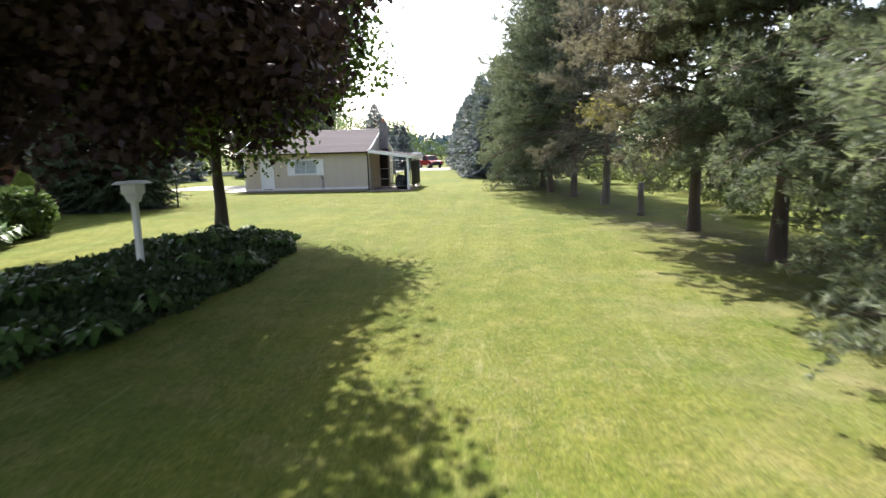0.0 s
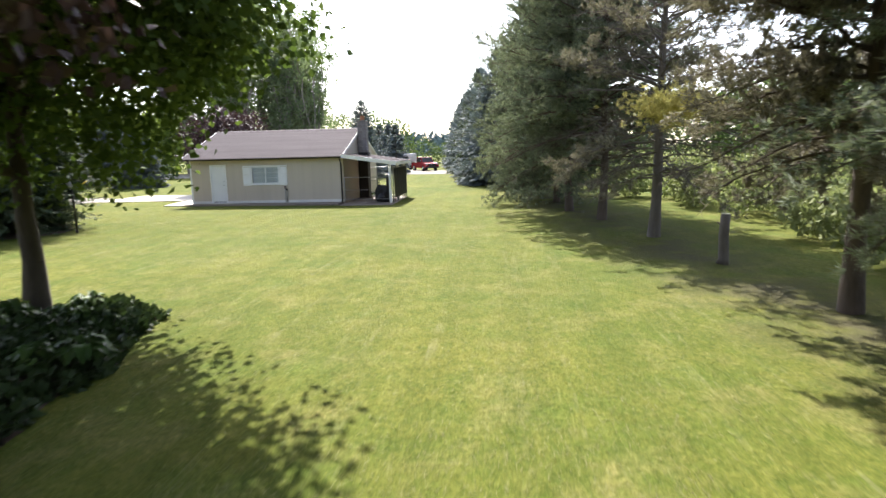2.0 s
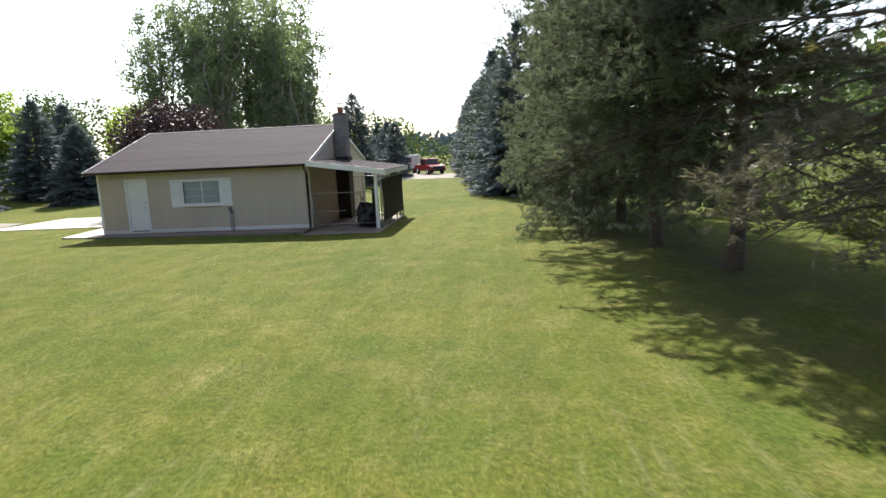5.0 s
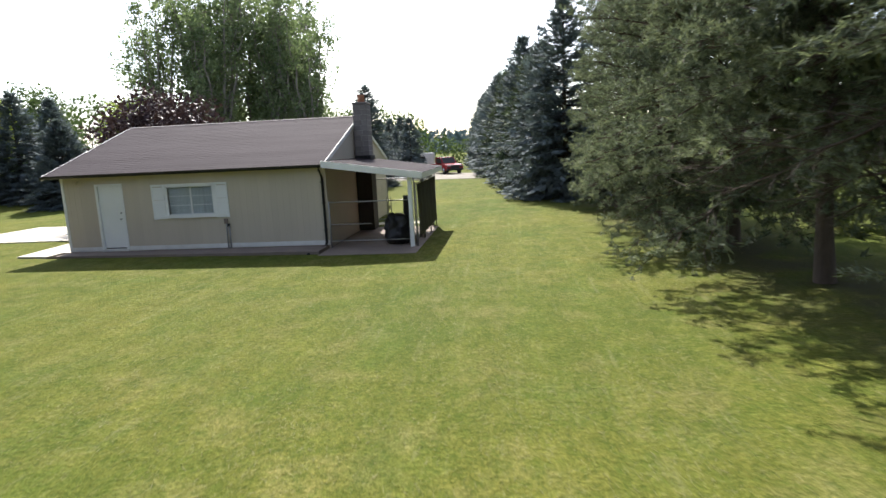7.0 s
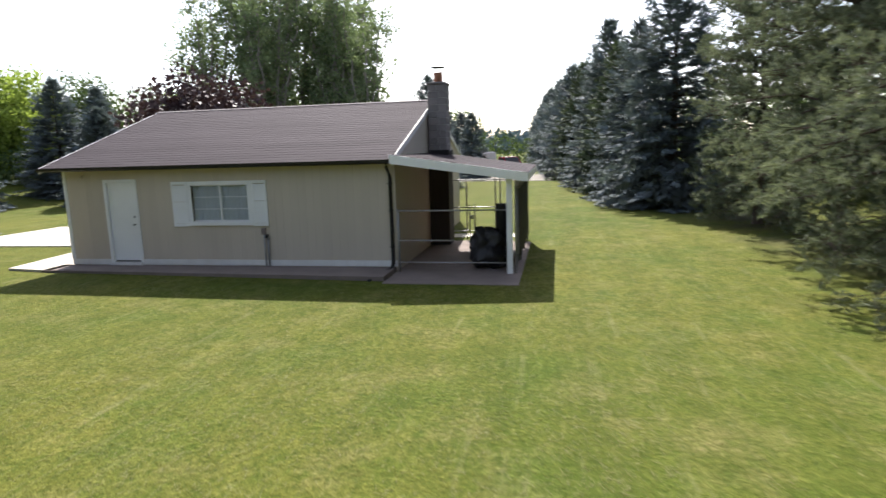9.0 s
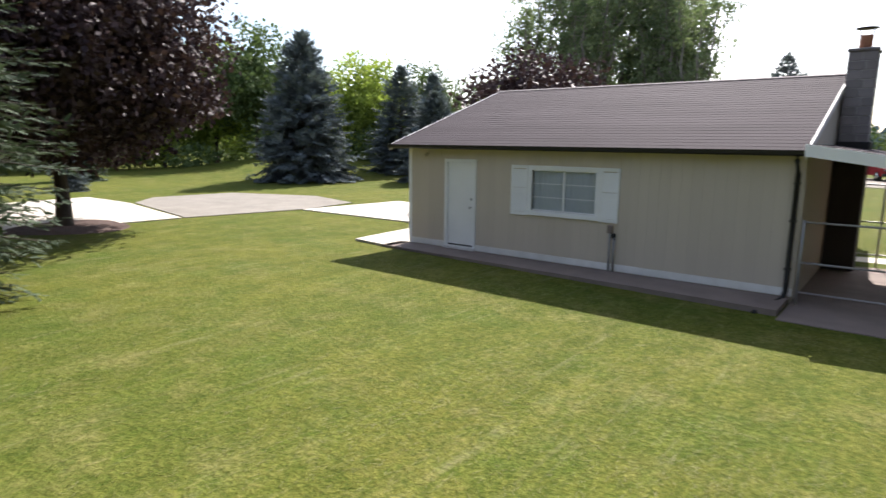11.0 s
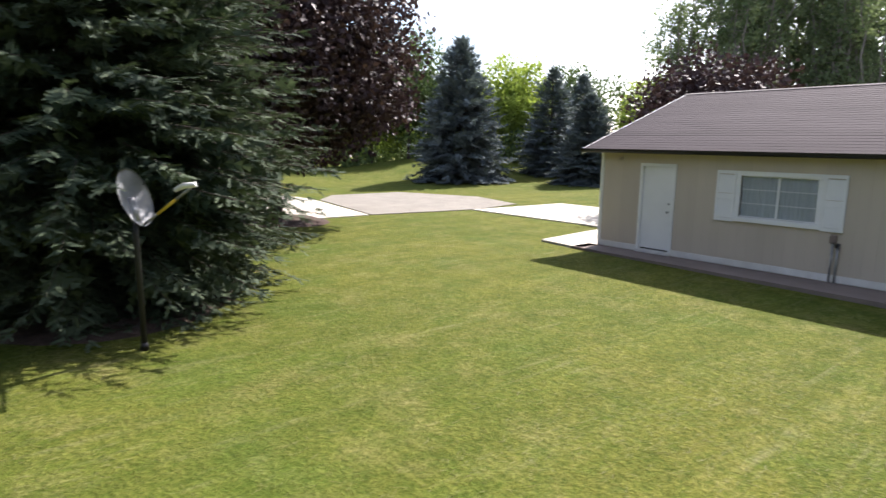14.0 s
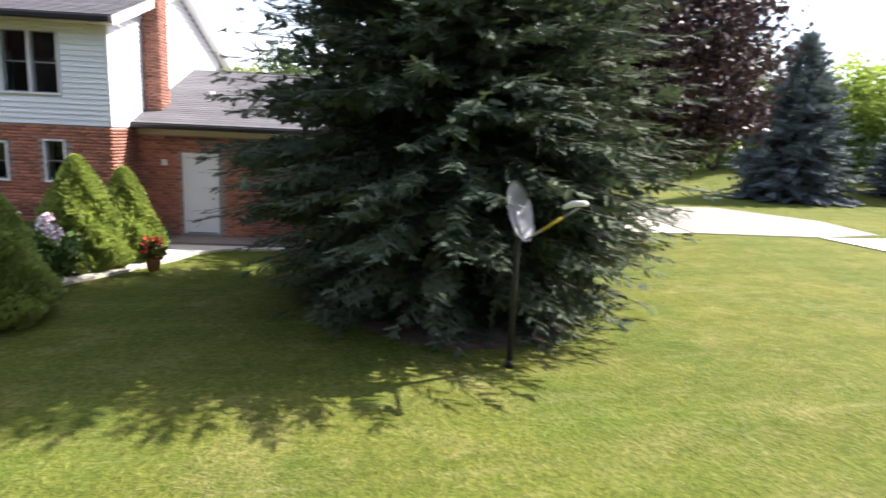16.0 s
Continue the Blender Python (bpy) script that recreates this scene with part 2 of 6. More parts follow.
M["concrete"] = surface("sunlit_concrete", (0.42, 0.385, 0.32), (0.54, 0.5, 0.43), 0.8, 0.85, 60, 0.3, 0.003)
# a darker, browner mottled concrete than the slabs above
M["concrete_dark"] = surface("dark_concrete", (0.15, 0.118, 0.1), (0.25, 0.2, 0.175), 1.2, 0.9, 50, 0.4, 0.004)
M["gravel"] = surface("gravel", (0.16, 0.146, 0.122), (0.25, 0.228, 0.194), 1.0, 0.95, 28, 1.0, 0.03)
M["block"] = surface("grey_concrete_block", (0.15, 0.13, 0.125), (0.24, 0.215, 0.205), 3, 0.95, 70, 0.5, 0.004, rand=0.14)
M["mortar"] = surface("mortar", (0.25, 0.235, 0.22), (0.36, 0.34, 0.31), 4, 0.95, 60, 0.4, 0.003)
M["brick"] = surface("red_brick", (0.33, 0.115, 0.07), (0.5, 0.22, 0.14), 2.5, 0.9, 60, 0.5, 0.003, rand=0.32)
M["terracotta"] = surface("terracotta", (0.3, 0.13, 0.08), (0.4, 0.19, 0.12), 4, 0.8, 50, 0.3, 0.003)
M["vinyl"] = surface("white_vinyl_siding", (0.8, 0.81, 0.82), (0.85, 0.86, 0.86), 1.0, 0.55, 60, 0.1, 0.002)
M["steel"] = surface("galvanised_steel", (0.26, 0.26, 0.26), (0.38, 0.38, 0.38), 6, 0.5, 60, 0.1, 0.001, metal=0.6)
M["black"] = surface("black_plastic", (0.012, 0.012, 0.013), (0.03, 0.028, 0.03), 4, 0.5, 40, 0.3, 0.003)
M["tarp"] = surface("dark_tarp", (0.03, 0.028, 0.032), (0.06, 0.055, 0.06), 2, 0.6, 12, 0.8, 0.02)
M["red"] = surface("red_car_paint", (0.24, 0.013, 0.02), (0.33, 0.02, 0.028), 1, 0.22, 20, 0.02, 0.001, spec=0.6)
M["rubber"] = surface("tyre_rubber", (0.012, 0.012, 0.012), (0.03, 0.03, 0.03), 8, 0.85, 40, 0.3, 0.003)
M["chrome"] = surface("chrome", (0.55, 0.55, 0.56), (0.7, 0.7, 0.7), 3, 0.15, 40, 0.02, 0.001, metal=1.0)
M["dish"] = surface("pale_grey_dish_enamel", (0.3, 0.31, 0.33), (0.42, 0.43, 0.45), 9, 0.45, 40, 0.05, 0.001)
M["yellow"] = surface("yellow_band", (0.55, 0.38, 0.03), (0.62, 0.45, 0.05), 4, 0.5, 40, 0.1, 0.001)
M["red_flower"] = surface("red_petals", (0.5, 0.03, 0.01), (0.7, 0.06, 0.02), 6, 0.6, 40, 0.1, 0.002)
M["pink_flower"] = surface("pale_pink_petals", (0.6, 0.45, 0.52), (0.75, 0.62, 0.68), 6, 0.6, 40, 0.1, 0.002)
M["cream"] = surface("cream_soffit", (0.5, 0.45, 0.34), (0.58, 0.53, 0.41), 2, 0.6, 40, 0.1, 0.002)
M["hose"] = surface("green_hose", (0.01, 0.14, 0.08), (0.02, 0.2, 0.11), 5, 0.4, 40, 0.1, 0.002)
M["curtain"] = surface("pale_curtain", (0.46, 0.5, 0.52), (0.6, 0.63, 0.64), 5, 0.9, 30, 0.4, 0.01, stretch=(3, 1, 0.2))
M["dark_room"] = surface("dim_room", (0.03, 0.03, 0.032), (0.06, 0.055, 0.05), 1, 0.9, 20, 0.1, 0.002)
M["sash_grey"] = surface("grey_window_sash", (0.2, 0.2, 0.21), (0.28, 0.28, 0.29), 3, 0.5, 40, 0.1, 0.001)
# near-black brown that carries the shade on the lower chimney
M["stack_shade"] = surface("dark_stack_shade", (0.02, 0.016, 0.014), (0.045, 0.036, 0.032), 3, 0.8, 30, 0.4, 0.003, stretch=(1, 1, 0.2))
# far foliage with the blue of distance haze mixed into the colour
M["far_haze"] = surface("hazed_far_trees", (0.09, 0.13, 0.13), (0.13, 0.17, 0.17), 0.02, 1.0, 0.2, 0.1, 0.1)


def glass_material():
    m = Mat("window_glass", 0.04, 0.0, 0.5)
    m.color((0.95, 0.97, 0.98))
    m.b.inputs["Transmission Weight"].default_value = 1.0
    m.b.inputs["IOR"].default_value = 1.45
    return m.m


M["glass"] = glass_material()


# ---- building helpers ----
def mesh_from(name, verts, faces, material, smooth=False):
    """A mesh from arrays; faces all of one size."""
    verts, faces = np.asarray(verts, dtype=np.float32), np.asarray(faces, dtype=np.int32)
    me = bpy.data.meshes.new(name)
    k = faces.shape[1]
    me.vertices.add(len(verts))
    me.vertices.foreach_set("co", verts.ravel())
    me.loops.add(faces.size)
    me.loops.foreach_set("vertex_index", faces.ravel())
    me.polygons.add(len(faces))
    me.polygons.foreach_set("loop_start", np.arange(len(faces), dtype=np.int32) * k)
    me.polygons.foreach_set("loop_total", np.full(len(faces), k, dtype=np.int32))
    if smooth:
        me.polygons.foreach_set("use_smooth", np.ones(len(faces), dtype=bool))
    me.update(calc_edges=True)
    me.materials.append(material)
    return me


def thing(name, label, category, group="", at=None, kind=""):
    ob = new(name)
    ob.empty_display_size = 0.2
    if at is not None:
        ob.matrix_world = at
    return tagged(ob, label, category, group, kind)


def put(name, me, parent=None, label="", at=None):
    ob = new(name, me)
    if parent is not None:
        ob.parent = parent
    if at is not None:
        ob.matrix_local = at
    return tagged(ob, label)


def part(name, bm, material, parent, label="", at=None, smooth=False):
    me = bpy.data.meshes.new(name)
    bm.normal_update()
    bm.to_mesh(me)
    bm.free()
    if smooth:
        for p in me.polygons:
            p.use_smooth = True
    me.materials.append(material)
    return put(name, me, parent, label, at)


def box_bm(x0, x1, y0, y1, z0, z1, bevel=0.0):
    bm = bmesh.new()
    bmesh.ops.create_cube(bm, size=1.0)
    for v in bm.verts:
        v.co = Vector((x0 if v.co.x < 0 else x1, y0 if v.co.y < 0 else y1, z0 if v.co.z < 0 else z1))
    if bevel:
        bmesh.ops.bevel(bm, geom=bm.edges[:], offset=bevel, segments=1, affect="EDGES")
    return bm


def box(name, x0, x1, y0, y1, z0, z1, material, parent=None, label="", bevel=0.0):
    return part(name, box_bm(x0, x1, y0, y1, z0, z1, bevel), material, parent, label)


def prism_bm(outline, axis, a, b):
    """A prism: an outline of pairs, drawn out along axis from a to b."""
    bm = bmesh.new()
    mk = {"x": lambda p, c: (c, p[0], p[1]), "y": lambda p, c: (p[0], c, p[1]), "z": lambda p, c: (p[0], p[1], c)}[axis]
    lo = [bm.verts.new(mk(p, a)) for p in outline]
    hi = [bm.verts.new(mk(p, b)) for p in outline]
    bm.faces.new(lo)
    bm.faces.new(hi[::-1])
    for i in range(len(lo)):
        j = (i + 1) % len(lo)
        bm.faces.new((lo[i], hi[i], hi[j], lo[j]))
    bmesh.ops.recalc_face_normals(bm, faces=bm.faces[:])
    return bm


def tube_bm(points, radii, sides=8, bm=None):
    """A tube along points with a radius for each."""
    bm = bm or bmesh.new()
    rings = []
    pts = [Vector(p) for p in points]
    for i, p in enumerate(pts):
        d = (pts[min(i + 1, len(pts) - 1)] - pts[max(i - 1, 0)]).normalized()
        u = d.orthogonal().normalized() if abs(d.z) < 0.9 else Vector((1, 0, 0)).cross(d).normalized()
        w = d.cross(u)
        r = radii[i] if hasattr(radii, "__len__") else radii
        rings.append([bm.verts.new(p + (u * math.cos(a) + w * math.sin(a)) * r) for a in (2 * math.pi * k / sides for k in range(sides))])
    for a, b in zip(rings, rings[1:]):
        for k in range(sides):
            bm.faces.new((a[k], a[(k + 1) % sides], b[(k + 1) % sides], b[k]))
    bm.faces.new(rings[0][::-1])
    bm.faces.new(rings[-1])
    return bm


def tube(name, points, radii, material, parent, label="", sides=8):
    return part(name, tube_bm(points, radii, sides), material, parent, label, smooth=True)


# ---- plants ----
def limbs_mesh(name, segments, material, sides=5):
    """Tapered limbs: rows of (start, end, radius at start, at end). Thin twigs get three sides."""
    s = np.array([(*a, *b, r, q) for a, b, r, q in segments])
    thick = s[:, 6] > 0.045
    V, F, at = [], [], 0
    for rows, k_sides in ((s[thick], sides + 3), (s[~thick], 3)):
        if not len(rows):
            continue
        a, b, r, q = rows[:, 0:3], rows[:, 3:6], rows[:, 6:7], rows[:, 7:8]
        d = b - a
        d /= np.linalg.norm(d, axis=1, keepdims=True) + 1e-9
        ref = np.where(np.abs(d[:, 2:3]) > 0.8, np.array([[1.0, 0, 0]]), np.array([[0, 0, 1.0]]))
        u = np.cross(d, ref)
        u /= np.linalg.norm(u, axis=1, keepdims=True)
        w = np.cross(d, u)
        n = len(rows)
        verts = np.zeros((n, 2, k_sides, 3))
        for k in range(k_sides):
            c, e = math.cos(2 * math.pi * k / k_sides), math.sin(2 * math.pi * k / k_sides)
            verts[:, 0, k] = a + (u * c + w * e) * r
            verts[:, 1, k] = b + (u * c + w * e) * q
        base = np.arange(n)[:, None] * (2 * k_sides) + at
        for k in range(k_sides):
            j = (k + 1) % k_sides
            F.append(np.concatenate([base + k, base + j, base + k_sides + j, base + k_sides + k], axis=1))
        V.append(verts.reshape(-1, 3))
        at += n * 2 * k_sides
    return mesh_from(name, np.concatenate(V), np.concatenate(F), material, smooth=True)


def unit(v):
    return v / (np.linalg.norm(v, axis=-1, keepdims=True) + 1e-9)


def sprays(pos, way, up, length, rng, pairs=4, width=0.06, lift=0.25):
    """Needle sprays: on each twig, pairs of pointed blades on both sides. Returns vertices and triangles."""
    n = len(pos)
    side = unit(np.cross(way, up))
    nor = np.cross(side, way)
    out = []
    for j in range(pairs + 1):
        s = (j + 0.25) / pairs
        for sg in ((1, -1) if j < pairs else (0,)):
            w = width * (1.15 - 0.55 * s) * rng.uniform(0.7, 1.3, (n, 1))
            mid = pos + way * (length * min(s, 0.92))
            roll = rng.uniform(-1, 1, (n, 1)) * lift
            half = length / pairs * 0.55
            tip = mid + way * (w * 0.9 if sg else w * 1.2) + side * (w * sg) + nor * (w * roll)
            if sg == 0:
                b0, b1 = mid - side * w * 0.3, mid + side * w * 0.3
            else:
                b0, b1 = mid - way * half, mid + way * half
            out.append(np.stack([b0, b1, tip], axis=1))
    v = np.stack(out, axis=1).reshape(-1, 3)
    return v, np.arange(len(v)).reshape(-1, 3)


def spruce_meshes(height, radius, seed, whorls=34, per=8, step=0.16, width=0.075, twig=0.42, material="spruce", bare=0.15, under=0.8, pairs=4, rag=0.2, core=0.08):
    rng = np.random.default_rng(seed)
    segs = [((0, 0, 0), (0, 0, height * 0.5), 0.022 * height, 0.012 * height), ((0, 0, height * 0.5), (0, 0, height), 0.012 * height, 0.01)]
    P, D, U, L = [], [], [], []
    for i in range(whorls):
        f = (i + rng.uniform(-0.3, 0.3)) / whorls
        f = min(max(f, 0.0), 0.985)
        z = bare + (height - bare) * f
        reach = radius * ((1 - f) ** 0.82) * (under + (1 - under) * min(1.0, f / 0.2)) + 0.05
        cnt = max(4, int(per * (1 - 0.45 * f)))
        a0 = rng.uniform(0, 6.28)
        for k in range(cnt):
            a = a0 + 6.283 * k / cnt + rng.uniform(-0.3, 0.3)
            ln = reach * rng.uniform(0.94 - rag, 0.94 + rag)
            rise = 0.55 * f - 0.12 + rng.uniform(-0.08, 0.08)
            out = np.array([math.cos(a), math.sin(a), 0.0])
            prev = np.array([0, 0, z])
            m = max(4, int(ln / step))
            pts = []
            for q in range(1, m + 1):
                s = q / m
                zz = z + ln * (rise * s - 0.34 * s * s * (1 - f) + 0.16 * s ** 3)
                pts.append(np.array([out[0] * ln * s, out[1] * ln * s, max(zz, 0.06)]))
            if ln > 0.5:
                segs.append((prev, pts[m // 2], 0.012 + 0.008 * ln, 0.012))
                segs.append((pts[m // 2], pts[-1], 0.012, 0.005))
            for q, p in enumerate(pts):
                s = (q + 1) / m
                d = p - prev
                d = d / (np.linalg.norm(d) + 1e-9)
                prev = p
                if s < 0.22 and ln > 1.2:
                    continue
                t = twig * (0.5 + 0.6 * min(1.0, ln)) * (1.05 - 0.6 * s)
                sd = np.cross(d, (0, 0, 1.0))
                for sg in (1, -1):
                    w = d * 0.75 + sd * sg * rng.uniform(0.5, 1.0) + np.array([0, 0, rng.uniform(-0.45, 0.12)])
                    P.append(p + rng.normal(0, 0.03, 3))
                    D.append(w)
                    U.append(np.array([0, 0, 1.0]) + rng.normal(0, 0.35, 3))
                    L.append(t * rng.uniform(0.7, 1.25))
                if q % 2 == 0:
                    P.append(p)
                    D.append(d * 0.8 + rng.normal(0, 0.35, 3))
                    U.append(rng.normal(0, 1, 3))
                    L.append(t * 0.8)
            P.append(pts[-1])
            D.append(d + np.array([0, 0, 0.1]))
            U.append(np.array([0, 0, 1.0]))
            L.append(twig * 0.7)
    for k in range(6):
        P.append(np.array([0, 0, height - 0.12 * k]))
        D.append(np.array([rng.normal(0, 0.35), rng.normal(0, 0.35), 1.0]))
        U.append(np.array([1.0, rng.normal(), 0]))
        L.append(0.3)
    P, D = np.array(P), unit(np.array(D))
    v, f = sprays(P, D, unit(np.array(U)), np.array(L)[:, None], rng, pairs, width)
    pick = (rng.random(len(P)) < core * (1 + 0.9 * (P[:, 2] < 0.3 * height))) & (np.hypot(P[:, 0], P[:, 1]) > 0.9)
    inner = P[pick] * np.stack([rng.uniform(0.55, 0.82, pick.sum())] * 2 + [np.ones(pick.sum())], axis=1) + rng.normal(0, 0.05, (pick.sum(), 3))
    v2, f2 = sprays(inner, D[pick], unit(rng.normal(0, 1, (len(inner), 3))), np.full((len(inner), 1), twig * 1.1), rng, 3, width * 2.6)
    v2[:, 2] = np.maximum(v2[:, 2], 0.05)
    v, f = np.concatenate([v, v2]), np.concatenate([f, f2 + len(v)])
    return limbs_mesh("trunk", segs, M["bark"], 6), mesh_from("crown", v, f, M[material])


def tufts(pos, way, rng, count=12, length=0.135, width=0.0115, spread=1.15):
    n = len(pos)
    out = []
    for k in range(count):
        d = unit(way + rng.normal(0, spread, (n, 3)) * 0.75)
        side = unit(np.cross(d, rng.normal(0, 1, (n, 3))))
        ln = length * rng.uniform(0.7, 1.2, (n, 1))
        st = pos + rng.normal(0, 0.02, (n, 3)) - way * 0.08 * rng.uniform(0, 1, (n, 1))
        out.append(np.stack([st - side * width, st + side * width, st + d * ln], axis=1))
    v = np.stack(out, axis=1).reshape(-1, 3)
    return v, np.arange(len(v)).reshape(-1, 3)


def pine_meshes(height, radius, seed, bare=1.7, live=1.0, step=0.4, material="pine", tuft_step=0.14, low_dead=2.4, skew=(0, 0), dead_share=0.25):
    """Trunk with limbs, and needle tufts towards the branch ends. live: share of branches with needles."""
    rng = np.random.default_rng(seed)
    lean = rng.normal(0, 0.02, 2)
    def axis(z):
        return np.array([lean[0] * z + 0.05 * math.sin(z * 0.9 + seed), lean[1] * z + 0.05 * math.cos(z * 0.7 + seed), z])
    segs = []
    zs = np.linspace(0, height, 12)
    for a, b in zip(zs, zs[1:]):
        ra = 0.155 * (1 - a / height) ** 0.8 + 0.015
        rb = 0.155 * (1 - b / height) ** 0.8 + 0.015
        segs.append((axis(a), axis(b), ra * (1.25 if a == 0 else 1.0), rb))
    P, D = [], []
    z = bare
    while z < height - 0.3:
        f = (z - bare) / (height - bare)
        prof = (0.72 + 0.28 * min(1, f / 0.2)) * (1 - f) ** 0.4
        cnt = int(rng.integers(5, 8))
        a0 = rng.uniform(0, 6.28)
        for k in range(cnt):
            a = a0 + 6.283 * k / cnt + rng.uniform(-0.3, 0.3)
            ln = radius * prof * rng.uniform(0.7, 1.1) + 0.25
            out = np.array([math.cos(a), math.sin(a), 0.0])
            ln *= 1 + 0.25 * (out[0] * skew[0] + out[1] * skew[1])
            dead = rng.random() > live or (z < low_dead and rng.random() < dead_share)
            tilt = 0.12 + 0.5 * f + rng.uniform(-0.22, 0.22)
            droop = (0.42 if z < 4 else 0.2) * (1 - f)
            base = axis(z + rng.uniform(-0.5, 0.5) * step)
            pts = [base]
            m = max(4, int(ln / 0.4))
            for q in range(1, m + 1):
                s = q / m
                pts.append(base + out * ln * s + np.array([rng.normal(0, 0.04), rng.normal(0, 0.04), ln * (tilt * s - droop * s * s) + rng.normal(0, 0.03)]))
            for q in range(m):
                r0 = 0.008 + 0.017 * ln ** 0.7 * (1 - q / m)
                r1 = 0.008 + 0.017 * ln ** 0.7 * (1 - (q + 1) / m)
                segs.append((pts[q], pts[q + 1], r0, r1))
                s = (q + 1) / m
                if s < 0.3:
                    continue
                way = unit(pts[q + 1] - pts[q])
                for sg in (1, -1, 1, -1)[: 4 if not dead else 3]:
                    sub = unit(way + sg * np.cross(way, (0, 0, 1.0)) * rng.uniform(0.3, 1.2) + np.array([0, 0, rng.uniform(-0.45, 0.8)]))
                    sl = (0.3 + 0.42 * ln * 0.3) * rng.uniform(0.6, 1.25)
                    st = pts[q] + (pts[q + 1] - pts[q]) * rng.random()
                    en = st + sub * sl + np.array([0, 0, -0.04 if dead else 0.05])
                    segs.append((st, en, 0.009, 0.004))
                    if dead:
                        for _ in range(2):
                            s2 = st + (en - st) * rng.uniform(0.3, 0.9)
                            segs.append((s2, s2 + unit(sub + rng.normal(0, 0.6, 3)) * sl * 0.5, 0.005, 0.003))
                        continue
                    for tt in np.arange(0.2, 1.001, tuft_step / max(sl, 0.2)):
                        P.append(st + (en - st) * (0.45 + 0.55 * tt) + rng.normal(0, 0.06, 3))
                        D.append(sub + rng.normal(0, 0.45, 3) + np.array([0, 0, 0.35]))
            if not dead:
                for _ in range(4):
                    P.append(pts[-1] + rng.normal(0, 0.06, 3))
                    D.append(out + rng.normal(0, 0.4, 3))
        z += step * rng.uniform(0.8, 1.2)
    for k in range(14):
        P.append(axis(height - 0.05 * k))
        D.append(np.array([rng.normal(0, 0.5), rng.normal(0, 0.5), 1.0]))
    v, f = tufts(np.array(P), unit(np.array(D)), rng)
    if live > 0.5:
        P = np.array(P)
        inner = P[rng.random(len(P)) < 0.26]
        axis_xy = np.array([axis(q)[:2] for q in inner[:, 2]])
        inner[:, :2] = axis_xy + (inner[:, :2] - axis_xy) * rng.uniform(0.35, 0.8, (len(inner), 1))
        v2, f2 = tufts(inner, unit(rng.normal(0, 1, (len(inner), 3))), rng, 9, 0.2, 0.028)
        v, f = np.concatenate([v, v2]), np.concatenate([f, f2 + len(v)])
    return limbs_mesh("trunk", segs, M["pine_bark"] if live > 0.5 else M["grey_bark"], 6), mesh_from("crown", v, f, M[material])


def leaves(pos, rng, size, hang=0.3, long=1.25):
    """Folded four-cornered leaves."""
    n = len(pos)
    d = unit(rng.normal(0, 1, (n, 3)) + np.array([0, 0, -hang]))
    s = unit(np.cross(d, rng.normal(0, 1, (n, 3))))
    nor = np.cross(d, s)
    z = size * rng.uniform(0.6, 1.25, (n, 1))
    a, c = pos, pos + d * z * long
    b = pos + d * z * 0.5 + s * z * 0.5 + nor * z * 0.14
    e = pos + d * z * 0.5 - s * z * 0.5 + nor * z * 0.14
    v = np.stack([a, b, c, e], axis=1).reshape(-1, 3)
    i = np.arange(n)[:, None] * 4
    f = np.concatenate([np.concatenate([i, i + 1, i + 2], 1), np.concatenate([i, i + 2, i + 3], 1)])
    return v, f


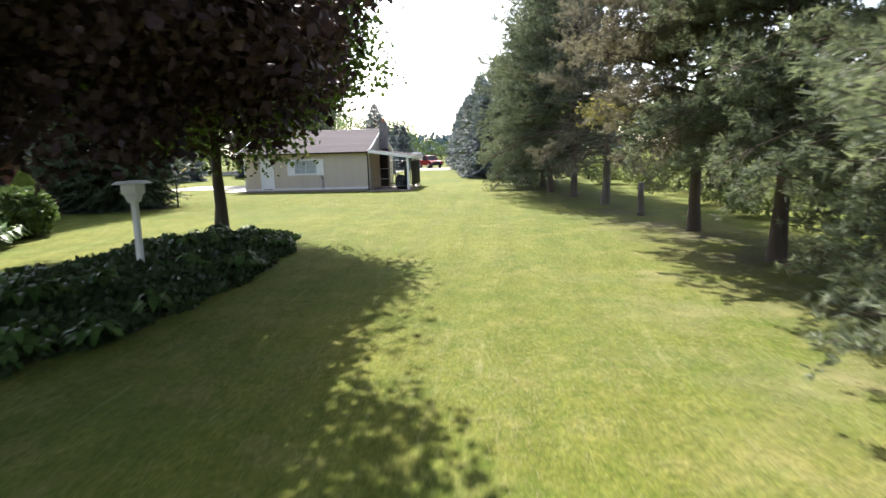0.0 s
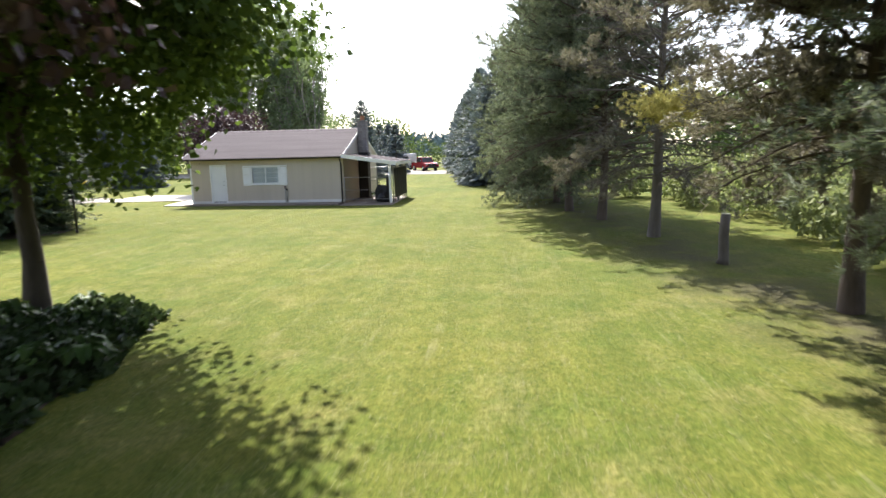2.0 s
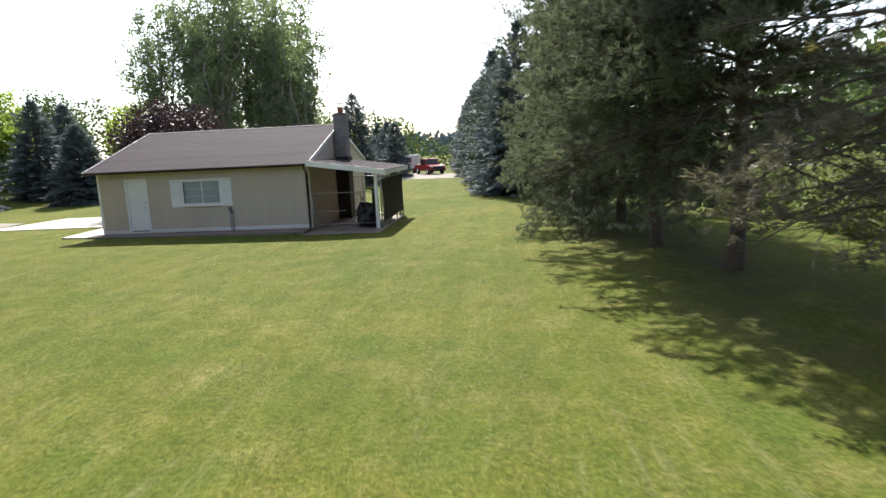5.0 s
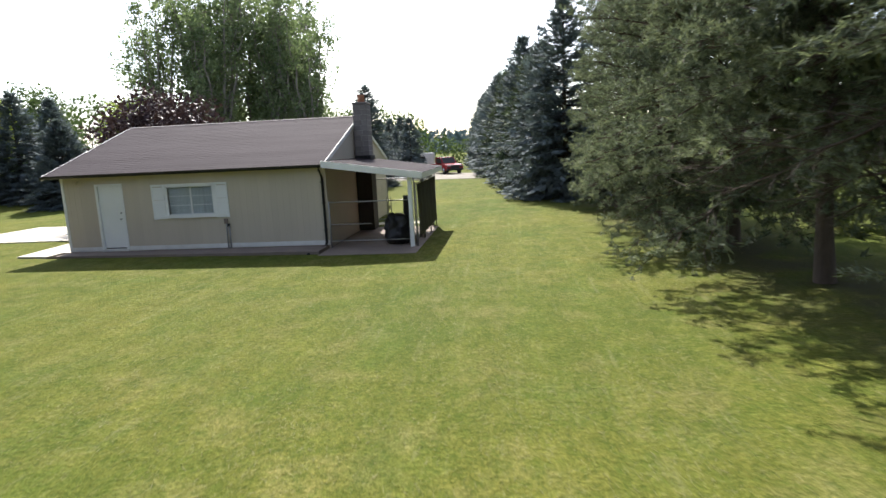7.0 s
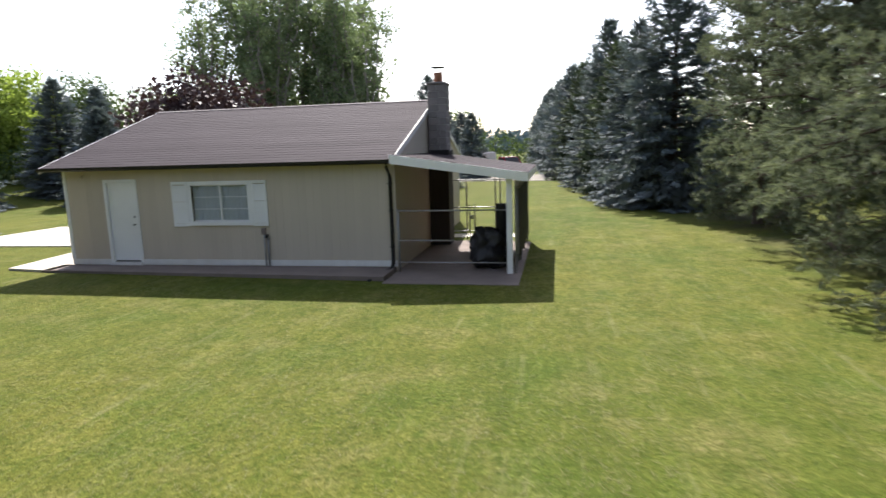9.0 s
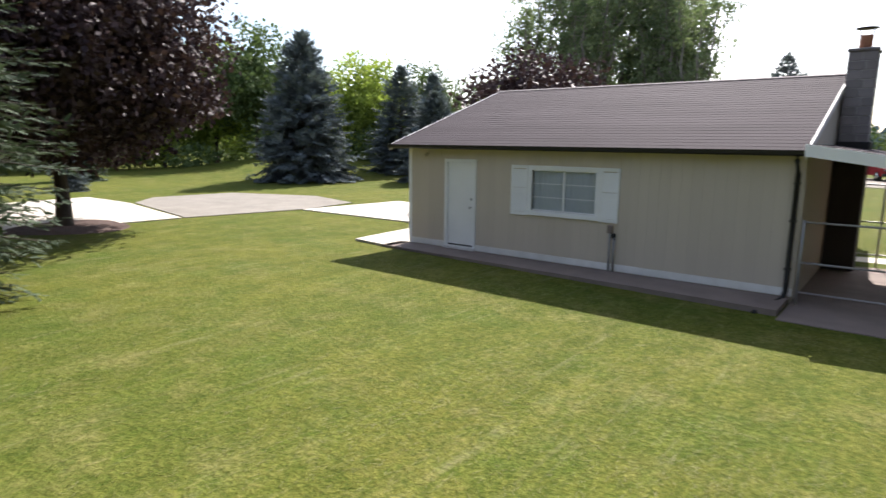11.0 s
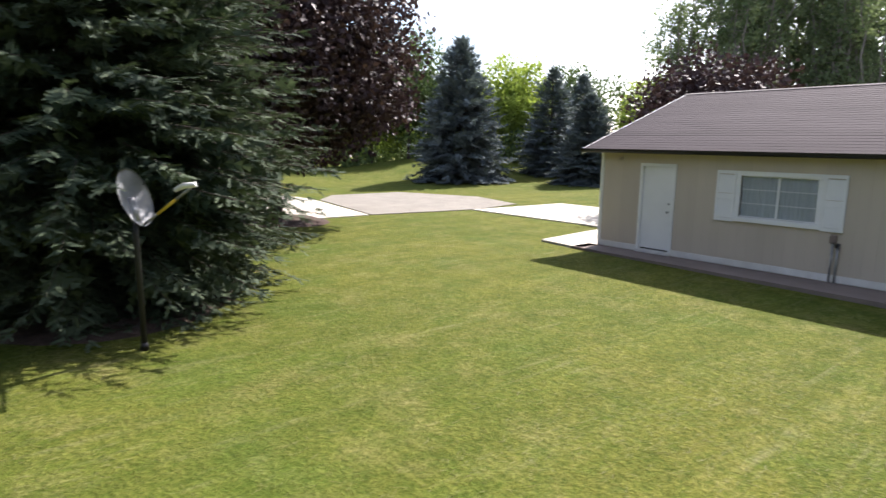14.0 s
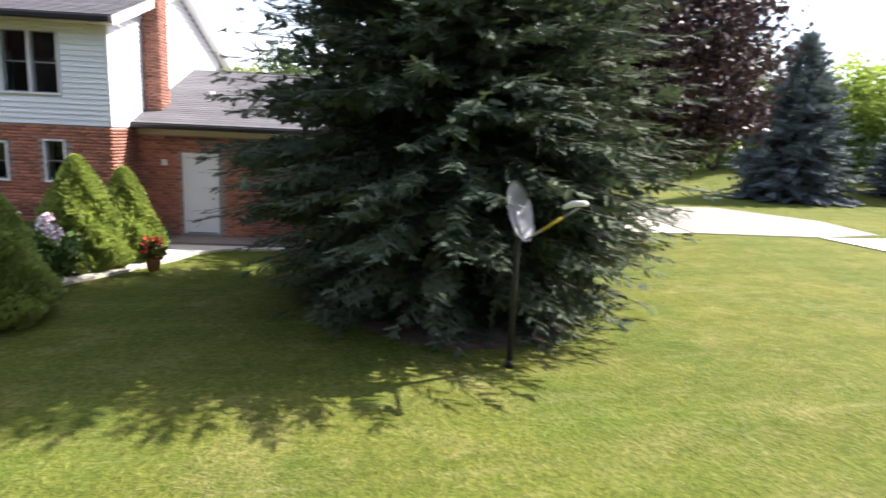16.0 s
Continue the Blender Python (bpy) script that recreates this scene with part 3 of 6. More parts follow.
def broadleaf_meshes(height, radius, seed, fork=1.6, count=14000, size=0.15, material="maple", bark="bark", trunk_r=0.16, squash=1.0, base_z=None, spread=0.55, limbs=7, clump=0.42, levels=3, reach_k=0.4, upright=(0.35, 1.5)):
    """Trunk that forks into limbs; leaves in clumps about the twig ends, inside an uneven crown."""
    rng = np.random.default_rng(seed)
    segs, ends = [], []
    base_z = fork if base_z is None else base_z
    cz, rz = (height + base_z) / 2, (height - base_z) / 2
    def grow(p, d, ln, r, lvl):
        d = unit(d)
        mid = p + d * ln * 0.5 + rng.normal(0, 0.04 * ln, 3)
        q = p + d * ln + rng.normal(0, 0.06 * ln, 3)
        q[2] = max(q[2], base_z + 0.1)
        mid[2] = max(mid[2], fork * 0.8)
        segs.append((p, mid, r, r * 0.85))
        segs.append((mid, q, r * 0.85, r * 0.62))
        if lvl == 0:
            ends.append(q)
            ends.append(mid)
            return
        ends.append(q)
        for _ in range(int(rng.integers(3, 5))):
            nd = unit(d + rng.normal(0, spread, 3) + np.array([0, 0, 0.08]))
            grow(q if rng.random() < 0.6 else mid, nd, ln * rng.uniform(0.6, 0.85), r * 0.55, lvl - 1)
    segs.append((np.zeros(3), np.array([0.03, 0.02, fork * 0.5]), trunk_r * 1.35, trunk_r))
    segs.append((np.array([0.03, 0.02, fork * 0.5]), np.array([0, 0, fork]), trunk_r, trunk_r * 0.9))
    for k in range(limbs):
        a = 6.283 * k / limbs + rng.uniform(-0.3, 0.3)
        up = rng.uniform(*upright) if k else 3.0
        zz = fork + (height - fork) * rng.uniform(0.0, 0.28)
        reach = reach_k * math.hypot(radius * 0.9, (height - fork) * 0.5)
        grow(np.array([0, 0, min(zz, fork + 1.5)]), np.array([math.cos(a), math.sin(a), up]), reach * rng.uniform(0.8, 1.1), trunk_r * 0.55, levels)
    segs.append((np.array([0, 0, fork]), np.array([0.1, 0, fork + (height - fork) * 0.55]), trunk_r * 0.85, trunk_r * 0.3))
    def inside(q):
        return (q[0] / radius) ** 2 + (q[1] / radius) ** 2 + ((q[2] - cz) / rz) ** 2 < 0.9
    segs = [g for k, g in enumerate(segs) if k < 2 or inside(g[1])]
    E = np.array(ends)
    # spread the ends to fill the crown, then keep those inside
    extra = rng.normal(0, 1, (len(E) // 2, 3))
    extra = unit(extra) * rng.uniform(0.55, 1.0, (len(extra), 1)) ** 0.5
    extra = extra * np.array([radius, radius, rz]) + np.array([0, 0, cz])
    E = np.concatenate([E, extra])
    nrm = np.sqrt((E[:, 0] / radius) ** 2 + (E[:, 1] / radius) ** 2 + ((E[:, 2] - cz) / rz) ** 2)
    over = nrm > 1.0
    E[over] = np.array([0, 0, cz]) + (E[over] - np.array([0, 0, cz])) / nrm[over][:, None] * rng.uniform(0.8, 1.04, (over.sum(), 1)) * (1 + 0.09 * np.sin(E[over][:, 0:1] * 1.1 + seed) + 0.09 * np.cos(E[over][:, 1:2] * 1.3 + E[over][:, 2:3] * 1.2))
    pick = rng.integers(0, len(E), count)
    pos = E[pick] + np.clip(rng.normal(0, 1, (count, 3)), -1.6, 1.6) * clump * np.array([1, 1, 0.75 * squash])
    pos = pos[pos[:, 2] > base_z - 0.5]
    v, f = leaves(pos, rng, size)
    heart = unit(rng.normal(0, 1, (count // 5, 3))) * rng.uniform(0.2, 0.72, (count // 5, 1)) * np.array([radius, radius, rz]) + np.array([0, 0, cz])
    v2, f2 = leaves(heart, rng, size * 1.35)
    v, f = np.concatenate([v, v2]), np.concatenate([f, f2 + len(v)])
    return limbs_mesh("trunk", segs, M[bark], 6), mesh_from("crown", v, f, M[material])


def poplar_meshes(height, spread, seed, leaders=9, per=20, size=0.27):
    """Several upright leaders, each clothed in separate clumps of leaves with gaps between them."""
    rng = np.random.default_rng(seed)
    segs, cl = [], []
    segs.append((np.zeros(3), np.array([0, 0, 3.0]), 0.34, 0.28))
    for k in range(leaders):
        a = 6.283 * k / leaders + rng.uniform(-0.4, 0.4)
        top = height * rng.uniform(0.72, 1.0)
        far = spread * rng.uniform(0.35, 1.0)
        p = np.array([0, 0, rng.uniform(1.5, 3.0)])
        n = 9
        for q in range(1, n + 1):
            s = q / n
            e = np.array([math.cos(a) * far * s ** 0.7, math.sin(a) * far * s ** 0.7, 3 + (top - 3) * s]) + rng.normal(0, 0.18, 3)
            segs.append((p, e, 0.16 * (1 - s) + 0.04, 0.16 * (1 - s - 0.08) + 0.04 if s < 0.9 else 0.02))
            for _ in range(6):
                d = unit(rng.normal(0, 1, 3) * np.array([1.2, 1.2, 0.8]) + np.array([0, 0, 0.45]))
                c = p + (e - p) * rng.random() + d * rng.uniform(0.4, 2.7) * (1.15 - 0.45 * s)
                segs.append((p + (e - p) * 0.5, c, 0.035, 0.012))
                cl.append(c)
            p = e
    cl = np.array(cl)
    pick = np.repeat(np.arange(len(cl)), per)
    pos = cl[pick] + np.clip(rng.normal(0, 1, (len(pick), 3)), -1.5, 1.5) * 0.42 * rng.uniform(0.5, 1.3, (len(cl), 1))[pick]
    v, f = leaves(pos, rng, size)
    return limbs_mesh("trunk", segs, M["pale_bark"], 6), mesh_from("crown", v, f, M["cotton"])


def plant(name, label, category, meshes, x, y, z=0.0, turn=0.0, scale=1.0, group="", crown_label=""):
    t = thing(name, label, category, group, pose(x, y, z, 0, 0, turn))
    t.scale = (scale,) * 3 if isinstance(scale, (int, float)) else scale
    put("trunk", meshes[0], t)
    put("crown", meshes[1], t, crown_label)
    return t


# ---- ground ----
def height_at(x, y):
    """The lawn is level; it swells gently far behind the drive and beyond the pines."""
    a = 1.5 * math.exp(-(((x + 47) / 9) ** 2 + ((y - 66) / 9) ** 2))
    return a - 0.05 * math.exp(-(((x + 4.5) / 6) ** 2 + ((y - 43.5) / 6) ** 2))


def make_ground():
    xs = np.unique(np.concatenate([np.linspace(-60, 40, 81), np.array([-2500, -900, -400, -200, -120, -80, 60, 90, 150, 300, 700, 2500])]))
    ys = np.unique(np.concatenate([np.linspace(-20, 110, 105), np.array([-2500, -900, -300, -120, -60, -35, 140, 200, 320, 700, 2500])]))
    gx, gy = np.meshgrid(xs, ys)
    gz = 1.5 * np.exp(-(((gx + 47) / 9) ** 2 + ((gy - 66) / 9) ** 2)) - 0.05 * np.exp(-(((gx + 4.5) / 6) ** 2 + ((gy - 43.5) / 6) ** 2))
    v = np.stack([gx, gy, gz], -1).reshape(-1, 3)
    nx, ny = len(xs), len(ys)
    i = (np.arange(ny - 1)[:, None] * nx + np.arange(nx - 1)[None]).reshape(-1, 1)
    f = np.concatenate([i, i + 1, i + nx + 1, i + nx], 1)
    ob = put("ground", mesh_from("ground", v, f, M["ground"], True))
    tagged(ob, "mown lawn, bright green with dry yellowish patches", "lawn", kind="structure")


make_ground()


def slab(name, outline, z0, z1, material, label, category):
    """A flat paved piece over an outline in plan."""
    bm = prism_bm(outline, "z", z0, z1)
    ob = part(name, bm, M[material], None)
    return tagged(ob, label, category, kind="structure")


# drive, gravel, aprons
slab("driveway", [(-33.0, 34.5), (-24.6, 36.0), (-24.2, 41.65), (-30.5, 42.7), (-34.2, 42.6)], -0.1, 0.035, "concrete", "pale sunlit concrete driveway slab beside the lawn", "driveway")
slab("driveway", [(-23.3, 46.1), (-18.0, 46.2), (-14.92, 45.95), (-14.92, 51.3), (-22.9, 51.2)], -0.1, 0.04, "concrete", "pale concrete apron before the garage doors", "driveway")
slab("gravel_area", [(-30.4, 42.95), (-24.25, 41.8), (-23.4, 46.4), (-24.0, 49.4), (-27.6, 50.4), (-32.0, 48.6), (-32.2, 44.6)], -0.1, 0.025, "gravel", "worn grey gravel turning area", "gravel")
slab("pavement", [(-16.4, 42.4), (-14.92, 42.2), (-14.92, 45.9), (-16.75, 45.8)], -0.1, 0.06, "concrete", "pale concrete walk beside the garage corner", "pavement")
slab("pavement", [(-15.2, 42.2), (-6.0, 41.85), (-6.0, 42.98), (-15.2, 42.98)], -0.12, 0.06, "concrete_dark", "darker grey-brown concrete strip along the garage wall", "pavement")
slab("gravel_road", [(-60, 84.0), (-9, 81.0), (8, 78.0), (30, 76.0), (30, 79.6), (9, 84.0), (-5, 92.0), (-9, 97.0), (-60, 99.5)], -0.1, 0.025, "gravel", "pale gravel lane crossing behind the lawn", "road")


# ---- garage ----
GX0, GX1, GY0, GY1 = -14.92, -5.98, 43.0, 52.6
EAVE_Z, RIDGE_Z, RIDGE_Y = 2.66, 4.34, 47.8
garage = thing("garage", "tan garage with brown shingle gable roof and white trim", "garage", at=pose(0, 0, 0))
# walls: front wall in pieces round door and window, with thickness
DX0, DX1, DZ0, DZ1 = -13.72, -12.86, 0.09, 2.24
WX0, WX1, WZ0, WZ1 = -11.27, -9.74, 1.2, 2.1
WT = 0.14


def wall_front():
    bm = bmesh.new()
    for x0, x1, z0, z1 in ((GX0, DX0, -0.15, 2.6), (DX0, DX1, DZ1, 2.6), (DX0, DX1, -0.15, DZ0), (DX1, WX0, -0.15, 2.6), (WX0, WX1, -0.15, WZ0), (WX0, WX1, WZ1, 2.6), (WX1, GX1, -0.15, 2.6)):
        b2 = box_bm(x0, x1, GY0 + 0.004, GY0 + WT, z0, z1)
        me = bpy.data.meshes.new("tmp")
        b2.to_mesh(me)
        b2.free()
        bm.from_mesh(me)
        bpy.data.meshes.remove(me)
    return bm


part("wall", wall_front(), M["siding"], garage, "tan grooved wood siding")
box("wall", GX0, GX0 + WT, GY0 + WT, GY1, 0.05, 2.6, M["siding"], garage)
box("wall", GX1 - WT, GX1, GY0 + WT, GY1, -0.25, 2.6, M["siding"], garage)
box("wall", GX0 + WT, GX1 - WT, GY1 - WT, GY1, 0.05, 2.6, M["siding"], garage)
for gx0, gx1 in ((GX0, GX0 + WT), (GX1 - WT, GX1)):
    part("gable", prism_bm([(GY0 + 0.02, 2.6), (GY1, 2.6), (GY1, EAVE_Z), (RIDGE_Y, RIDGE_Z - 0.14), (GY0 + 0.02, EAVE_Z - 0.02)], "x", gx0, gx1), M["siding"], garage)
box("garage_floor", GX0 + WT, GX1 - WT, GY0 + WT, GY1 - WT, 0.0, 0.08, M["concrete_dark"], garage)

# siding boards with grooves between them
STEP = 0.2032
n_boards = int((GX1 - GX0) / STEP)
for i in range(n_boards + 1):
    x0 = GX0 + i * STEP + 0.0007
    x1 = min(GX0 + (i + 1) * STEP - 0.0007, GX1)
    if x1 - x0 < 0.03:
        continue
    foot = 0.22
    spans = [(foot, 2.58)]
    if x1 > WX0 - 0.05 and x0 < WX1 + 0.05:
        spans = [(foot, WZ0 - 0.05), (WZ1 + 0.05, 2.58)]
    if x1 > DX0 - 0.04 and x0 < DX1 + 0.04:
        spans = [(DZ1 + 0.04, 2.58)]
    for z0, z1 in spans:
        box("siding_board", x0, x1, GY0, GY0 + 0.02, z0, z1, M["siding"], garage, bevel=0.0015)

# skirt, corner trim, frieze
for x0, x1 in ((GX0 - 0.02, DX0 - 0.05), (DX1 + 0.05, GX1 + 0.02)):
    box("skirt_board", x0, x1, GY0 - 0.025, GY0 + 0.001, 0.07, 0.215, M["white_worn"], garage, "weathered white skirt board", 0.004)
box("corner_trim", GX0 - 0.03, GX0 + 0.06, GY0 - 0.028, GY0 + 0.005, 0.22, 2.58, M["white"], garage, bevel=0.004)
box("corner_trim", GX1 - 0.05, GX1 + 0.03, GY0 - 0.028, GY0 + 0.005, 0.22, 2.58, M["siding"], garage, bevel=0.004)
box("soffit", GX0 - 0.42, GX1 + 0.03, GY0 - 0.3, GY0 + 0.02, 2.585, 2.605, M["cream"], garage)
box("soffit", GX0 - 0.42, GX0, GY0 + 0.02, GY1 + 0.3, 2.585, 2.605, M["cream"], garage)

# entry door
gdoor = box("door", DX0 + 0.035, DX1 - 0.035, GY0 + 0.03, GY0 + 0.075, DZ0 + 0.05, DZ1 - 0.035, M["white"], garage, "closed plain white entry door", 0.004)
box("door_jamb", DX0 - 0.05, DX0 + 0.03, GY0 - 0.03, GY0 + 0.1, DZ0, DZ1, M["white"], gdoor, bevel=0.005)
box("door_jamb", DX1 - 0.03, DX1 + 0.05, GY0 - 0.03, GY0 + 0.1, DZ0, DZ1, M["white"], gdoor, bevel=0.005)
box("door_head", DX0 - 0.05, DX1 + 0.05, GY0 - 0.032, GY0 + 0.1, DZ1 - 0.03, DZ1 + 0.05, M["white"], gdoor, bevel=0.005)
box("threshold", DX0 - 0.05, DX1 + 0.05, GY0 - 0.09, GY0 + 0.1, 0.06, DZ0 + 0.04, M["white_worn"], gdoor, bevel=0.008)
box("kick_strip", DX0 + 0.06, DX1 - 0.06, GY0 + 0.022, GY0 + 0.032, DZ0 + 0.055, DZ0 + 0.085, M["gutter"], gdoor)
tube("door_knob", [(DX1 - 0.11, GY0 + 0.03, 1.12), (DX1 - 0.11, GY0 - 0.01, 1.12), (DX1 - 0.11, GY0 - 0.045, 1.12)], [0.015, 0.018, 0.03], M["steel"], gdoor)
tube("deadbolt", [(DX1 - 0.11, GY0 + 0.03, 1.32), (DX1 - 0.11, GY0 + 0.01, 1.32)], 0.028, M["steel"], gdoor)

# window: frame, two sashes with muntins, louvred shutters, sill
gwin = box("window", WX0 - 0.1, WX1 + 0.1, GY0 - 0.03, GY0 + 0.1, WZ1, WZ1 + 0.1, M["white"], garage, "white sliding window with grids and louvred shutters", 0.004)
box("window_jamb", WX0 - 0.1, WX0, GY0 - 0.03, GY0 + 0.1, WZ0, WZ1, M["white"], gwin, bevel=0.003)
box("window_jamb", WX1, WX1 + 0.1, GY0 - 0.03, GY0 + 0.1, WZ0, WZ1, M["white"], gwin, bevel=0.003)
box("window_sill", WX0 - 0.12, WX1 + 0.12, GY0 - 0.06, GY0 + 0.1, WZ0 - 0.11, WZ0, M["white"], gwin, bevel=0.006)
wmid = (WX0 + WX1) / 2
box("mullion", wmid - 0.022, wmid + 0.022, GY0 + 0.02, GY0 + 0.07, WZ0, WZ1, M["white"], gwin)
for x0, x1 in ((WX0, wmid - 0.022), (wmid + 0.022, WX1)):
    pane = box("pane", x0 + 0.02, x1 - 0.02, GY0 + 0.05, GY0 + 0.056, WZ0 + 0.02, WZ1 - 0.02, M["glass"], gwin)
    pane.visible_shadow = False
    for k in (1, 2):
        zz = WZ0 + (WZ1 - WZ0) * k / 3
        box("muntin", x0, x1, GY0 + 0.036, GY0 + 0.049, zz - 0.009, zz + 0.009, M["white"], gwin)
    xx = (x0 + x1) / 2
    box("muntin", xx - 0.007, xx + 0.007, GY0 + 0.037, GY0 + 0.048, WZ0, WZ1, M["curtain"], gwin)
    for z0, z1 in ((WZ0, WZ0 + 0.02), (WZ1 - 0.02, WZ1)):
        box("sash_rail", x0, x1, GY0 + 0.03, GY0 + 0.07, z0, z1, M["white"], gwin)
curtain = bmesh.new()
cols = 60
cv = [[curtain.verts.new((WX0 - 0.04 + (WX1 - WX0 + 0.08) * i / cols, GY0 + 0.066 + 0.006 * math.sin(i * 1.3) + 0.004 * math.sin(i * 3.1), z)) for i in range(cols + 1)] for z in (WZ0, WZ1)]
for i in range(cols):
    curtain.faces.new((cv[0][i], cv[0][i + 1], cv[1][i + 1], cv[1][i]))
part("curtain", curtain, M["curtain"], gwin, "pale drawn curtain")
SZ0, SZ1 = WZ0 - 0.13, WZ1 + 0.1
for sx0, sx1 in ((WX0 - 0.54, WX0 - 0.105), (WX1 + 0.105, WX1 + 0.52)):
    sh = box("shutter", sx0, sx0 + 0.05, GY0 - 0.04, GY0 - 0.002, SZ0, SZ1, M["white"], garage, "white louvred shutter", 0.003)
    box("stile", sx1 - 0.05, sx1, GY0 - 0.04, GY0 - 0.002, SZ0, SZ1, M["white"], sh, bevel=0.003)
    for z0, z1 in ((SZ0, SZ0 + 0.07), ((SZ0 + SZ1) / 2 - 0.055, (SZ0 + SZ1) / 2 + 0.055), (SZ1 - 0.07, SZ1)):
        box("rail", sx0 + 0.05, sx1 - 0.05, GY0 - 0.038, GY0 - 0.003, z0, z1, M["white"], sh)
    for k in range(26):
        zz = SZ0 + 0.08 + k * (SZ1 - SZ0 - 0.17) / 26
        if abs(zz - (SZ0 + SZ1) / 2) < 0.05:
            continue
        part("louvre", prism_bm([(GY0 - 0.034, zz), (GY0 - 0.028, zz - 0.003), (GY0 - 0.018, zz + 0.03), (GY0 - 0.024, zz + 0.035)], "x", sx0 + 0.05, sx1 - 0.05), M["white"], sh)

# roof: deck and courses of shingles on both slopes
PITCH = math.atan2(RIDGE_Z - EAVE_Z, RIDGE_Y - (GY0 - 0.3))
RX0, RX1 = GX0 - 0.44, GX1 + 0.02
SLOPE = math.hypot(RIDGE_Z - EAVE_Z, RIDGE_Y - (GY0 - 0.3))
ey0 = GY0 - 0.3
ey1 = 2 * RIDGE_Y - ey0
part("roof_deck", prism_bm([(ey0, EAVE_Z - 0.05), (RIDGE_Y, RIDGE_Z - 0.05), (ey1, EAVE_Z - 0.05), (ey1, EAVE_Z - 0.1), (RIDGE_Y, RIDGE_Z - 0.14), (ey0, EAVE_Z - 0.1)], "x", RX0, RX1), M["gutter"], garage)
COURSE = 0.19
n_c = int(SLOPE / COURSE)
for sgn in (1, -1):
    y_e = ey0 if sgn == 1 else ey1
    for i in range(n_c + 1):
        a, b = i * COURSE - (0.03 if i == 0 else 0), min((i + 1) * COURSE + 0.03, SLOPE)
        c, s = math.cos(PITCH), math.sin(PITCH)
        def on(t, h):
            return (y_e + sgn * (t * c - h * s), EAVE_Z - 0.05 + t * s + h * c)
        part("shingle_course", prism_bm([on(a, 0.003), on(b, 0.001), on(b, 0.005), on(a, 0.009)], "x", RX0 - 0.01, RX1 + 0.01), M["shingle"], garage)
part("ridge_cap", prism_bm([(RIDGE_Y - 0.08, RIDGE_Z - 0.06), (RIDGE_Y, RIDGE_Z - 0.03), (RIDGE_Y + 0.08, RIDGE_Z - 0.06), (RIDGE_Y + 0.08, RIDGE_Z - 0.045), (RIDGE_Y, RIDGE_Z - 0.012), (RIDGE_Y - 0.08, RIDGE_Z - 0.045)], "x", RX0 - 0.01, RX1 + 0.01), M["block"], garage, "pale grey ridge cap")
for sgn, y_e in ((1, ey0), (-1, ey1)):
    for xx in (RX0 - 0.03, RX1 + 0.008):
        part("rake_board", prism_bm([(y_e, EAVE_Z - 0.19), (y_e, EAVE_Z - 0.04), (RIDGE_Y, RIDGE_Z - 0.04), (RIDGE_Y, RIDGE_Z - 0.2)], "x", xx, xx + 0.024), M["white_worn" if xx > -10 else "white"], garage)
# gutter and downpipe
part("gutter", prism_bm([(ey0 - 0.11, EAVE_Z - 0.035), (ey0 - 0.1, EAVE_Z - 0.1), (ey0 - 0.05, EAVE_Z - 0.135), (ey0 - 0.002, EAVE_Z - 0.135), (ey0 - 0.002, EAVE_Z - 0.055), (ey0 - 0.012, EAVE_Z - 0.055), (ey0 - 0.02, EAVE_Z - 0.12), (ey0 - 0.085, EAVE_Z - 0.09), (ey0 - 0.1, EAVE_Z - 0.035)], "x", RX0, RX1), M["gutter"], garage, "dark brown eaves gutter")
dpx = GX1 - 0.08
tube("downpipe", [(dpx, ey0 - 0.05, EAVE_Z - 0.12), (dpx, ey0 - 0.05, EAVE_Z - 0.2), (dpx, GY0 - 0.075, EAVE_Z - 0.45), (dpx, GY0 - 0.075, 0.16), (dpx - 0.03, GY0 - 0.14, 0.04), (dpx - 0.25, GY0 - 1.1, -0.02), (dpx - 0.27, GY0 - 1.2, -0.035)], 0.042, M["gutter"], garage, "dark brown downpipe with a long foot")
for zz in (0.55, 1.4, 2.05):
    box("pipe_strap", dpx - 0.055, dpx + 0.055, GY0 - 0.125, GY0 - 0.02, zz, zz + 0.03, M["gutter"], garage)
# conduit with a grey box by the window
box("conduit_box", -9.42, -9.3, GY0 - 0.07, GY0 - 0.003, 0.86, 1.02, M["concrete_dark"], garage, "grey electrical box", 0.006)
tube("conduit", [(-9.36, GY0 - 0.04, 0.86), (-9.36, GY0 - 0.04, -0.03)], 0.02, M["steel"], garage)
tube("hydrant", [(-9.26, GY0 - 0.05, 0.8), (-9.26, GY0 - 0.05, -0.03)], 0.024, M["steel"], garage)
tube("hydrant_head", [(-9.26, GY0 - 0.04, 0.74), (-9.26, GY0 - 0.06, 0.84), (-9.26, GY0 - 0.12, 0.85), (-9.26, GY0 - 0.14, 0.78)], [0.035, 0.04, 0.035, 0.03], M["black"], garage)
tube("wall_lamp", [(-14.35, GY0 - 0.003, 2.38), (-14.35, GY0 - 0.02, 2.38), (-14.35, GY0 - 0.05, 2.36), (-14.35, GY0 - 0.12, 2.34)], [0.05, 0.05, 0.035, 0.05], M["siding"], garage, "small lamp painted like the wall")
# garage doors on the west end
for y0, y1 in ((43.9, 46.6), (47.3, 50.9)):
    gd = box("garage_door", GX0 - 0.03, GX0 - 0.004, y0, y1, 0.08, 2.25, M["white"], garage, "white panelled garage door")
    for k in range(4):
        box("panel", GX0 - 0.045, GX0 - 0.031, y0 + 0.05, y1 - 0.05, 0.12 + k * 0.54, 0.58 + k * 0.54, M["white"], gd, bevel=0.005)

